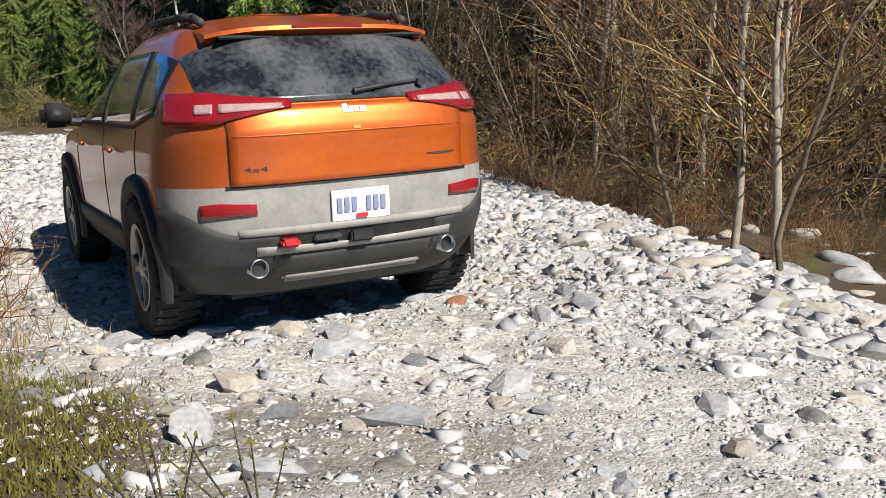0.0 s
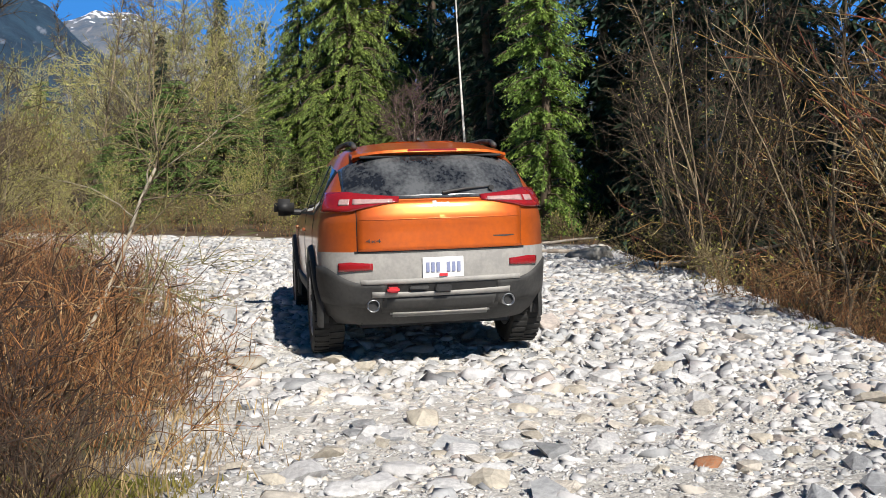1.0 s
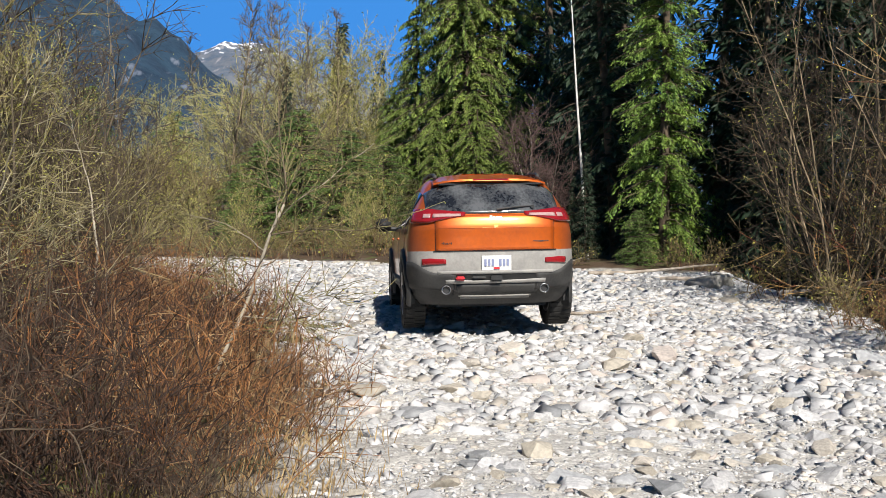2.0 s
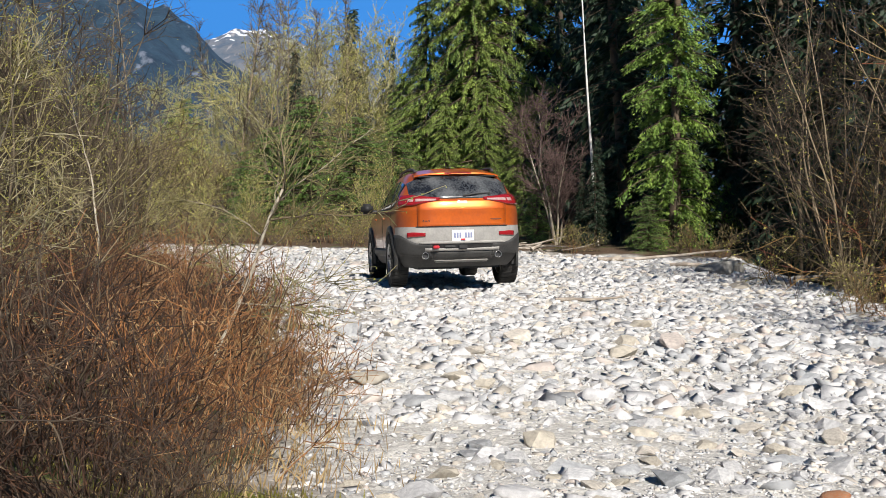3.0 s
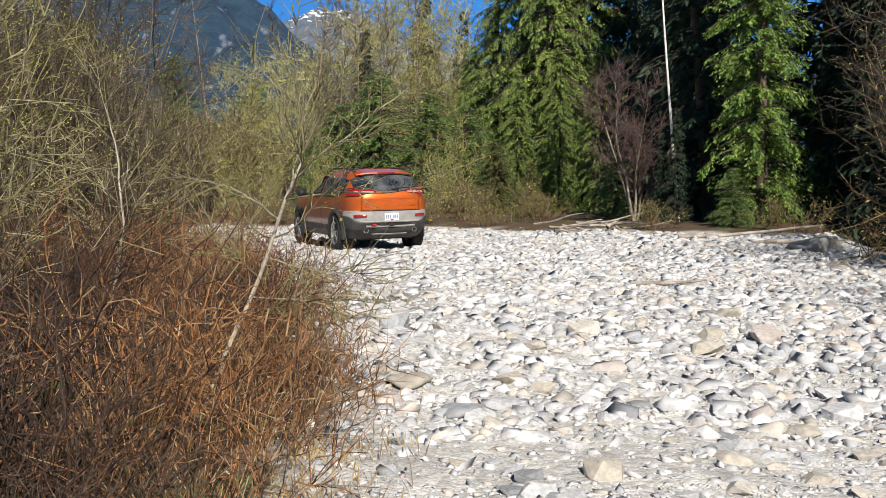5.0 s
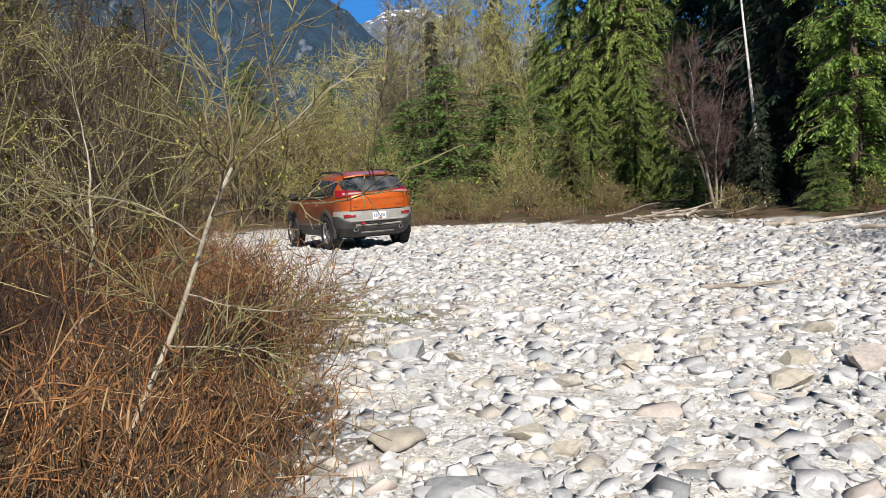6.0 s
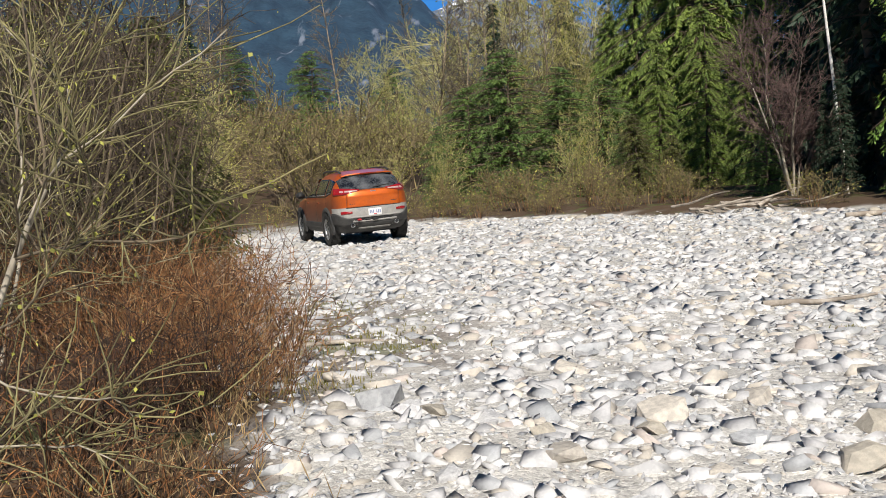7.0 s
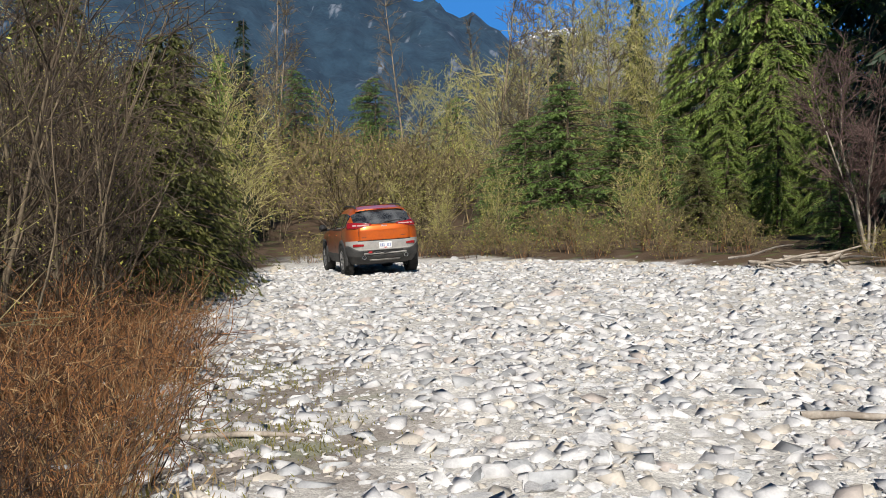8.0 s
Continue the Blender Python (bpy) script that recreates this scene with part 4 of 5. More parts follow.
def conifer(label, seed, tall, radius, whorls, per, sprays, m_needle, droop=0.5, clear=0.02, name="conifer", size=0.24, dead=0, slim=1.0):
    """A conifer: tapered trunk, whorls of drooping limbs and many hanging sprays."""
    rng = np.random.default_rng(seed)
    ob = thing(name, label, "tree")
    trunk, limbs = [], []
    limb(trunk, rng, (0, 0, -0.2), (0, 0, 1), tall, 0.014 * tall + 0.02, 0.012, 14, 0.008, 0.0)
    base, tip, side, fall = [], [], [], []
    for w in range(whorls):
        f = clear + (1 - clear) * ((w + rng.uniform(-0.4, 0.4)) / whorls)
        f = min(max(f, 0.01), 0.985)
        reach = radius * (1 - f) ** slim * rng.uniform(0.7, 1.15) + 0.12
        if f < 0.12:
            reach *= 0.75 + 2 * f
        for b in range(per):
            a = rng.uniform(0, 2 * math.pi)
            ln = reach * rng.uniform(0.6, 1.12)
            out = np.array([math.cos(a), math.sin(a), 0.0])
            p0 = np.array([0, 0, f * tall])
            n = max(4, int(ln / 0.35))
            pts = []
            for i in range(n + 1):
                s = i / n
                pts.append(p0 + out * ln * s + np.array([0, 0, ln * (0.30 * s - droop * 1.25 * s * s + 0.18 * droop * s ** 4)]) + rng.normal(0, 0.02 * ln, 3) * s)
            for i in range(n):
                limbs.append((pts[i], pts[i + 1], 0.006 + 0.012 * ln * (1 - i / n), 0.005 + 0.012 * ln * (1 - (i + 1) / n)))
            if f < dead and rng.random() < 0.75:
                continue
            k = max(6, int(sprays * ln))
            s = rng.uniform(0.03, 1.0, k) ** 0.75
            i0 = np.minimum((s * n).astype(int), n - 1)
            P = np.array(pts)
            fr = (s * n - i0)[:, None]
            c = P[i0] * (1 - fr) + P[i0 + 1] * fr
            dirs = P[i0 + 1] - P[i0]
            dirs /= np.linalg.norm(dirs, axis=1, keepdims=True)
            lat = np.cross(dirs, np.array([0, 0, 1.0]))
            sg = rng.choice([-1.0, 1.0], k)[:, None]
            d = dirs * rng.uniform(0.3, 1.0, (k, 1)) + lat * sg * rng.uniform(0.2, 1.0, (k, 1)) + np.array([0, 0, -1.0]) * rng.uniform(0.05, 0.9, (k, 1)) * (0.4 + droop) + rng.normal(0, 0.15, (k, 3))
            d /= np.linalg.norm(d, axis=1, keepdims=True)
            ls = size * rng.uniform(0.6, 1.4, (k, 1)) * (0.75 + 0.5 * (1 - s[:, None]))
            nr = np.cross(d, rng.normal(0, 1, (k, 3)) + np.array([0, 0, 1.0]))
            nr /= np.linalg.norm(nr, axis=1, keepdims=True) + 1e-9
            c = c - np.array([0, 0, 1.0]) * rng.uniform(0, 0.6 * droop, (k, 1)) * (0.3 + 0.7 * (1 - f))
            base.append(c)
            tip.append(c + d * ls)
            side.append(nr * ls * rng.uniform(0.09, 0.19, (k, 1)))
    v, f = chain(trunk, 8)
    part("trunk", mesh_np("trunk", v, f, TWIG), None, ob, "", True)
    v, f = tubes(limbs, 3)
    tagged(part("limb_mass", mesh_np("limb_mass", v, f, TWIG), None, ob), kind="stuff")
    v, f = kites(np.concatenate(base), np.concatenate(tip), np.concatenate(side), 0.02)
    tagged(part("crown", mesh_np("crown", v, f, m_needle), None, ob, "green hanging sprays of needles"), kind="stuff")
    return ob


def place(ob, rows, group, rng):
    """Stands a thing at the first row (x, y, scale) and copies of it at the others, turned at random."""
    for i, (x, y, s) in enumerate(rows):
        m = pose(x, y, at_ground(x, y), rng.normal(0, 2.0), rng.normal(0, 2.0), rng.uniform(0, 360)) @ Matrix.Scale(s, 4)
        if i == 0:
            keep, first = ob, m
            continue
        c = copy_thing(ob, m)
        tagged(c, group=group)
    ob.matrix_basis = first
    tagged(ob, group=group)


def rows_of(rng, boxes):
    """Scattered places: boxes of (x0, x1, y0, y1, number, least scale, most scale)."""
    out = []
    for x0, x1, y0, y1, n, a, b in boxes:
        for i in range(n):
            out.append((rng.uniform(x0, x1), rng.uniform(y0, y1), rng.uniform(a, b)))
    return out


def plant_all():
    rng = np.random.default_rng(11)
    # the rusty thicket on the soil side of the gravel, its shaded shrubs coloured darker
    dry = []
    for i in range(4):
        dry.append(shrub("dense rust-brown leafless shrub thicket on the gravel's edge, painted darker where shaded", 20 + i, 78, 1.08, 0.6, 3, 1, 0, (RUST, RUST, SHADE_CANE, SHADE_CANE)[i], (RUST, RUST, SHADE_CANE, TWIG)[i], BUD, "dry_shrub", 0.0054, 0.62, 0.0032, 0.30, low=0.12, steps=(6, 3), wob=0.15))
    spots = [(0.25, 5.6, 0.72), (-0.55, 5.1, 0.95), (-0.35, 6.3, 0.98), (0.25, 6.9, 0.75), (-1.35, 5.6, 1.05), (-1.2, 6.9, 1.05), (-0.4, 7.8, 0.9), (0.1, 8.4, 0.62), (-2.2, 6.3, 1.15),
             (-1.4, 8.4, 1.0), (-2.6, 7.8, 1.15), (-0.7, 9.3, 0.75), (-3.4, 6.6, 1.2), (-2.2, 9.8, 1.0), (-0.9, 4.4, 0.9), (-1.9, 4.6, 1.05), (-1.2, 10.6, 0.75), (-3.4, 9.2, 1.1), (-1.5, 11.7, 0.8), (-2.4, 12.7, 0.9), (-2.6, 11.2, 1.0), (-3.3, 13.8, 0.9), (-4.6, 15.6, 0.8), (-3.6, 11.9, 1.0), (-0.1, 4.75, 0.7), (-0.9, 3.7, 0.85), (-1.9, 3.5, 1.0), (0.25, 4.5, 0.45), (-0.9, 11.6, 0.7), (-1.9, 13.4, 0.9), (-0.5, 9.9, 0.7), (6.6, 9.6, 0.6), (7.0, 11.0, 0.7), (6.3, 8.3, 0.45), (7.7, 8.0, 0.55), (8.5, 8.9, 0.7), (7.0, 6.1, 0.35), (9.4, 8.2, 0.7), (8.0, 10.0, 0.7), (9.0, 10.6, 0.8), (8.3, 6.6, 0.5), (10.6, 9.6, 0.9), (-0.6, 11.0, 0.8), (-1.3, 12.2, 0.85), (-2.1, 13.7, 0.85), (-0.2, 10.4, 0.6), (-2.7, 14.8, 0.8), (-1.6, 11.2, 0.9), (-3.5, 16.2, 0.8), (-2.6, 12.6, 1.0)]
    # sunlit spots keep the rust canes, shaded spots take the darkened ones
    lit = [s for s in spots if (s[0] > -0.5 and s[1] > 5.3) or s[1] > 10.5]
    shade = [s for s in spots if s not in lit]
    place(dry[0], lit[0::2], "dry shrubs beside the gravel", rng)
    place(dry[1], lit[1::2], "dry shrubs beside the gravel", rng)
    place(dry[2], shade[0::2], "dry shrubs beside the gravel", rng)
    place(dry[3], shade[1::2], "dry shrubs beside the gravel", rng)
    # grey-olive shrubs along the soil side
    alder = [shrub(("tall grey-olive bare shrub with yellow-green catkins", "tall dark brown bare shrub at the gravel's edge", "bushy willow in yellow-green bud behind the gravel")[i], 40 + i, 8, 4.6, 0.55, 15, 5, (7500, 900, 3000)[i], (BARK, BARK, BARK)[i], (OLIVE, TWIG, TANNED)[i], BUD, "willow_shrub", 0.026, 0.24, 0.0055, 0.42, (0.022, 0.03, 0.05)[i], low=0.06, steps=(9, 4)) for i in range(3)]
    spots = [(-2.0, 11.8, 0.62), (-3.6, 14.6, 0.75), (-5.6, 17.6, 0.9), (-6.6, 20.4, 1.05), (-8.2, 23.2, 1.1), (-9.5, 26.2, 1.1), (-10.8, 29.5, 1.15), (-11.8, 33, 1.2), (-3.6, 10.6, 0.85), (-5.0, 13.0, 1.0),
             (-6.8, 15.2, 1.15), (-8.4, 18.6, 1.3), (-10.2, 21.6, 1.4), (-12, 25.5, 1.45), (-3.2, 5.0, 0.70), (-3.9, 3.9, 0.8), (-4.3, 7.2, 0.95), (-5.8, 9.5, 1.2), (-8.0, 13.2, 1.4), 
             # the last three are added out of view, only to shade the thicket
             (-6.8, 40.4, 0.6), (-5.0, 41.6, 0.7), (-8.9, 41.6, 0.7),  (-14, 38, 1.5), (-17, 33, 1.7), (-2.4, 2.5, 0.9), (-3.8, 2.6, 0.9), (-1.2, 1.7, 0.75)]
    near = [s for s in spots if 11 < s[1] < 27 and s[0] > -11]
    rest = [s for s in spots if s not in near] + [(-2.7, 8.2, 0.6), (-3.6, 6.2, 0.75)]
    near += [(-2.9, 14.0, 0.7), (-4.4, 15.7, 0.9), (-7.2, 20.4, 0.9), (-3.5, 13.2, 0.9), (-5.2, 16.9, 1.0), (-4.2, 12.2, 0.9), (-6.2, 18.2, 1.0)]
    far = [s for s in rest if s[1] > 24] + [(0.8, 43.5, 0.9), (-0.4, 42.6, 0.7)]
    for k, rows in enumerate(([s for s in rest if s[1] <= 24], near, far)):
        place(alder[k], rows, "willow shrubs along the gravel", rng)
    # tall tan-olive alders beyond the bend
    stand = shrub("tall tan-olive alder clump in first bud beyond the bend", 47, 9, 11.5, 1.2, 26, 6, 9000, BARK, TANNED, BUD, "alder_clump", 0.06, 0.2, 0.013, 0.9, 0.10, low=0.08, steps=(8, 3))
    place(stand, [(-0.8, 59, 1.0), (1.3, 58, 0.85), (-3.0, 60, 1.05), (-5.2, 61, 1.0), (-7.6, 62, 0.85), (-10.2, 63, 0.75), (-13.5, 66, 0.7)], "alder clumps beyond the bend", rng)
    # low brush at the foot of the tree line
    low = shrub("low brown brush at the foot of the trees", 61, 22, 1.0, 0.8, 6, 3, 260, RUST, HAZEL, BUD, "brush", 0.009, 0.5, 0.006, 0.3, 0.06, steps=(5, 3))
    place(low, [(-4.4, 35.4, 0.8), (-2.6, 34.3, 0.7), (-0.5, 33.2, 0.8), (1.7, 31.7, 0.6), (6.1, 27.2, 0.7), (8.9, 24.8, 0.8), (-9.9, 34.8, 0.9), (-6.7, 36.6, 1.0), (-3.4, 36.2, 1.1), (-1.2, 35.4, 1.2), (0.8, 34.4, 1.2), (2.6, 33.0, 1.1), (-2.2, 38.4, 1.3), (0.2, 37.6, 1.4), (3.6, 31.6, 0.8), (-5.4, 36.8, 0.9), (7.6, 15.6, 0.8), (6.9, 11.9, 0.6), (7.2, 8.6, 0.7)],
          "brush below the trees", rng)
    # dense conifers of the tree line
    # rear cedars wear the darkened needles, a painted shade of the forest interior
    cedar = [conifer(("tall drooping green cedar at the edge of the gravel", "tall cedar deep in the forest edge, painted dark for forest shade")[i], 80 + i, 15.0, 3.2, 50, (8, 7)[i], (88, 11)[i], (NEEDLE, NEEDLE_DARK_SHADED)[i], 0.62, 0.01, "cedar", (0.15, 0.44)[i], 0.0, (0.55, 0.7)[i]) for i in range(2)]
    front = [(5.4, 48, 1.4), (2.6, 49, 0.88), (0.9, 49.5, 0.56), (7.2, 50, 1.5), (3.2, 43.5, 0.42), (5.0, 43, 0.5), (6.5, 42, 0.46)]
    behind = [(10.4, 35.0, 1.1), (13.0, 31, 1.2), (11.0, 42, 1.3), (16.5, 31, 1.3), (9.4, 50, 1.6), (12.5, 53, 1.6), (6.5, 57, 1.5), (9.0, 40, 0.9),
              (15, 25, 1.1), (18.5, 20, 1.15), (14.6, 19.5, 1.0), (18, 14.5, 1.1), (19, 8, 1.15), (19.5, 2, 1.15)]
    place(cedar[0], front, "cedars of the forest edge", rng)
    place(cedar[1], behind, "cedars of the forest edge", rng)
    bright = conifer("slender bright green young cedar before the dark forest", 90, 12.5, 1.7, 56, 7, 80, NEEDLE_BRIGHT, 0.5, 0.01, "young_cedar", 0.15, 0.0, 0.5)
    place(bright, [(9.0, 27.4, 1.0), (-15.5, 40, 0.62)], "young cedars", rng)
    fir = conifer("dark green bushy young fir among the shrubs", 93, 5.2, 2.6, 30, 8, 44, NEEDLE_FIR, 0.35, 0.01, "young_fir", 0.13, 0.0, 0.6)
    place(fir, [(-3.0, 46, 1.3), (-1.0, 45.5, 1.1), (-4.8, 46, 1.0), (0.9, 45, 0.95), (-6.0, 46.5, 0.7), (2.2, 43, 0.6), (5.7, 31.9, 0.42), (-5.6, 43, 0.4), (-20, 70, 1.3), (-15, 74, 1.4), (-24, 66, 1.3), (-17.5, 63, 0.9), (7.9, 26.2, 0.3)], "young firs", rng)
    moss = conifer("mossy olive-green young conifer behind the shrubs", 94, 5.2, 2.0, 30, 8, 34, MOSSY, 0.45, 0.01, "mossy_conifer", 0.18, 0.0, 0.55)
    place(moss, [(-6.6, 21.4, 0.85), (-7.9, 24.0, 1.05), (-8.9, 21.2, 1.1), (-9.6, 26.6, 1.0), (-5.6, 19.2, 0.5), (-10.6, 29.4, 0.9), (2.4, 40.5, 0.6), (3.4, 36.0, 0.4)], "mossy conifers", rng)
    dark = conifer("dark spire-like fir standing high behind the forest", 96, 17.0, 2.9, 58, 5, 13, NEEDLE_DARK_SHADED, 0.5, 0.05, "spire_fir", 0.42, 0.0, 0.85)
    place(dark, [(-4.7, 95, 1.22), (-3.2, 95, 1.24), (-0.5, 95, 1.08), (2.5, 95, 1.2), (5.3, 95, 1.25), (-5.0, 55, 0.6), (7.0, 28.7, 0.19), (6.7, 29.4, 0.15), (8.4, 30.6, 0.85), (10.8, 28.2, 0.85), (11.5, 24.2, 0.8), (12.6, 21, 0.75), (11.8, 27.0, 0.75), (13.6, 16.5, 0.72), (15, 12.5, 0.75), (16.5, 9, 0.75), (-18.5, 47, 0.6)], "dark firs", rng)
    # slender leafless trees
    grey = bare_tree("slender leafless grey alder", 101, 9.0, 0.038, 62, 7, BARK, TWIG, (0.02, 0.0), 0.18, "alder", 0.20, 0.0055, 0.03)
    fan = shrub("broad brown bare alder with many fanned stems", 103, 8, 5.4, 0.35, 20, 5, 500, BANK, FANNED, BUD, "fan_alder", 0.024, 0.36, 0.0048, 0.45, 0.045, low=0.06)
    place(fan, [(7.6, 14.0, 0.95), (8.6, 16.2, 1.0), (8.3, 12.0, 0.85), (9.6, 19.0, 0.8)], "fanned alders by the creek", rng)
    place(grey, [ (10.4, 15.5, 1.05), (9.6, 20.4, 1.0), (10.6, 18.6, 1.0), (10.2, 12.4, 0.95), (11.7, 14.4, 1.0), (12.0, 10.4, 1.0), (10.6, 9.2, 0.9), (13.2, 8.2, 1.0), (14.2, 6.0, 1.0), (13.5, 12.2, 1.1)], "alders by the creek", rng)
    thorn = shrub("tangled brown leafless creekside shrub", 107, 9, 3.6, 0.6, 13, 5, 300, BARK, THORN, BUD, "creek_shrub", 0.02, 0.55, 0.005, 0.5, 0.05, low=0.05)
    place(thorn, [(9.9, 12.4, 1.0), (10.2, 10.6, 1.1), (10.8, 12.0, 1.2), (11.2, 8.8, 1.1), (12.6, 10.2, 1.2), (12.4, 6.6, 1.1), (14.4, 8.4, 1.3), (11.4, 16.6, 1.3), (14, 4.2, 1.2), (13.2, 14.4, 1.3), (9.2, 8.6, 0.8), (10.0, 9.0, 0.9)], "tangled shrubs", rng)
    birch = bare_tree("brown-barked leaning alder trunk on the creek bank", 111, 6.5, 0.048, 44, 7, PALE, THORN, (0.16, 0.05), 0.12, "bank_tree", 0.26, 0.006, 0.05)
    place(birch, [(7.35, 6.5, 1.0), (7.6, 6.7, 0.85), (7.15, 6.85, 0.9), (9.2, 9.5, 1.1), (9.3, 11.4, 1.5), (9.55, 11.7, 1.35), (9.1, 11.7, 1.2), (12.0, 13.2, 1.2), (11.3, 7.6, 1.0)], "bank trees", rng)
    dark_stem = bare_tree("thin crooked dark sapling on the bank", 113, 3.6, 0.03, 22, 4, BARK, TWIG, (-0.1, 0.0), 0.1, "sapling", 0.3, 0.005, 0.12)
    place(dark_stem, [(6.3, 5.5, 1.0), (6.9, 7.4, 0.9), (6.5, 9.0, 0.7), (7.8, 10.0, 0.8)], "saplings on the bank", rng)
    # the leaning pale sapling on the soil side
    s = fork_sapling()
    s.matrix_basis = pose(-0.22, 7.19, at_ground(-0.22, 7.19), 0, 0, 0)
    s2 = bare_tree("grey crooked sapling rising out of the thicket", 119, 3.2, 0.019, 44, 13, PALE, SILVER, (0.05, 0.1), 0.12, "sapling", 0.42, 0.0032, 0.11, 1500, BUD)
    place(s2, [(-2.2, 5.6, 1.0), (-2.8, 7.0, 1.1), (-3.0, 4.6, 1.0), (-1.7, 7.9, 0.8), (-4.0, 8.6, 1.2), (-1.9, 10.2, 0.9)], "saplings in the thicket", rng)
    # the bare rose-grey tree by the driftwood and the pale snag
    r = shrub("bare reddish-grey many-stemmed tree beside driftwood", 121, 5, 5.4, 0.16, 44, 9, 0, PALE, ROSE, BUD, "bare_tree", 0.045, 0.2, 0.0075, 0.5, low=0.12)
    r.matrix_basis = pose(6.1, 30.2, at_ground(6.1, 30.2), 0, 0, 30) @ Matrix.Scale(0.85, 4)
    snag = bare_tree("tall pale dead birch trunk before the dark forest", 123, 12.0, 0.05, 10, 2, mat("white_bark", (0.78, 0.75, 0.70), (0.55, 0.52, 0.47), 5, 40, 0.8, bump=0.2), TWIG, (-0.065, 0), 0.5, "birch_snag", 0.08, 0.008, 0.006)
    snag.matrix_basis = pose(7.3, 29.8, at_ground(7.3, 29.8), 0, 0, 0)
    # far bare trees and the brushy hillside behind the bend
    tall = bare_tree("tall leafless cottonwood far behind the bend", 127, 17.0, 0.085, 80, 7, BANK, BARK, (0.0, 0.0), 0.25, "cottonwood", 0.17, 0.016, 0.02)
    place(tall, [(-17.0, 68, 0.9), (-7.6, 51, 0.82), (-5.9, 50, 0.7), (-4.8, 53, 0.78), (-6.6, 57, 0.75), (-3.4, 48, 0.62), (-1.4, 47, 0.65), (-23, 60, 0.75), (-30, 75, 0.9), (-12, 74, 0.8)], "cottonwoods", rng)
    hill = shrub("distant olive-brown bare woodland brush", 131, 11, 6.0, 1.8, 9, 3, 900, BARK, HAZEL, BUD, "far_brush", 0.05, 0.38, 0.024, 0.9, 0.10, steps=(5, 3))
    place(hill, rows_of(rng, [(-34, -20, 44, 66, 10, 0.8, 1.2), (-21, -9, 42, 66, 16, 0.6, 1.0), (-9, -3, 64, 78, 8, 0.9, 1.2), (-45, -28, 60, 90, 5, 1.2, 1.8)]), "woodland brush far off", rng)
    # grass
    def tufts(name, label, spots, n, tall, m):
        base, tip, side = [], [], []
        for x, y, r, k in spots:
            px, py = rng.normal(x, r, k), rng.normal(y, r, k)
            b = np.stack([px, py, height(px, py) + bumps(px, py) - 0.01], 1)
            d = rng.normal(0, 0.45, (k, 3)) + np.array([0, 0, 1.0])
            d /= np.linalg.norm(d, axis=1, keepdims=True)
            ln = tall * rng.uniform(0.4, 1.2, (k, 1))
            s = np.cross(d, rng.normal(0, 1, (k, 3)))
            base.append(b)
            tip.append(b + d * ln)
            side.append(s / (np.linalg.norm(s, axis=1, keepdims=True) + 1e-9) * 0.004)
        v, f = kites(np.concatenate(base), np.concatenate(tip), np.concatenate(side), -0.0)
        return tagged(new(name, mesh_np(name, v, f, m)), label, "grass", kind="stuff")
    edge = [(float(left_edge(y)) - rng.uniform(0.05, 0.8), y, 0.22, 90) for y in np.arange(4.6, 16, 0.3)]
    tufts("dry_grass", "dry straw-brown grass at the gravel's edge", edge, 0, 0.16, STRAW)
    tufts("grass", "green mossy grass between stones", [(0.75, 3.5, 0.24, 1900), (0.6, 3.0, 0.22, 1100), (0.95, 4.0, 0.15, 300), (0.45, 5.0, 0.07, 220), (0.72, 4.4, 0.16, 700), (0.6, 4.9, 0.14, 500), (0.1, 12.2, 0.35, 700), (0.0, 10.8, 0.25, 500), (-0.9, 13.6, 0.4, 700), (-0.7, 12.3, 0.4, 700), (-1.7, 14.6, 0.5, 500), (3.65, 11.9, 0.05, 110), (-0.3, 6.1, 0.1, 160), (-0.45, 5.4, 0.1, 160), (6.2, 8.8, 0.15, 300), (7.4, 13.9, 0.35, 700), (6.9, 10.6, 0.3, 400), (0.35, 4.9, 0.12, 300), (-0.1, 5.1, 0.12, 200)], 0, 0.06, GRASS)
    # budding willow shoots in the foreground
    shoot = thing("willow_shoot", "thin dark willow shoot with swelling green buds", "shrub")
    segs, q = [], []
    for d, ln in (((0.05, 0.1, 1), 0.34), ((0.5, 0.1, 1), 0.42), ((-0.35, 0.1, 1), 0.28), ((0.15, 0.0, 1), 0.38), ((0.75, 0.0, 0.9), 0.40)):
        q += limb(segs, rng, (0, 0, -0.02), d, ln, 0.0042, 0.002, 6, 0.06, 0.02)
    v, f = tubes(segs, 4)
    tagged(part("stem_mass", mesh_np("stem_mass", v, f, TWIG), None, shoot), kind="stuff")
    b = np.repeat(np.array([p for p, d, r in q[1:]]), 3, 0)
    d = rng.normal(0, 0.5, b.shape) + np.array([0, 0, 0.8])
    d /= np.linalg.norm(d, axis=1, keepdims=True)
    v, f = kites(b, b + d * 0.018, np.cross(d, rng.normal(0, 1, b.shape)) * 0.004, 0.0)
    tagged(part("bud_mass", mesh_np("bud_mass", v, f, GRASS), None, shoot), kind="stuff")
    place(shoot, [(1.02, 2.62, 1.15), (1.25, 2.55, 1.0)], "willow shoots", rng)


plant_all()


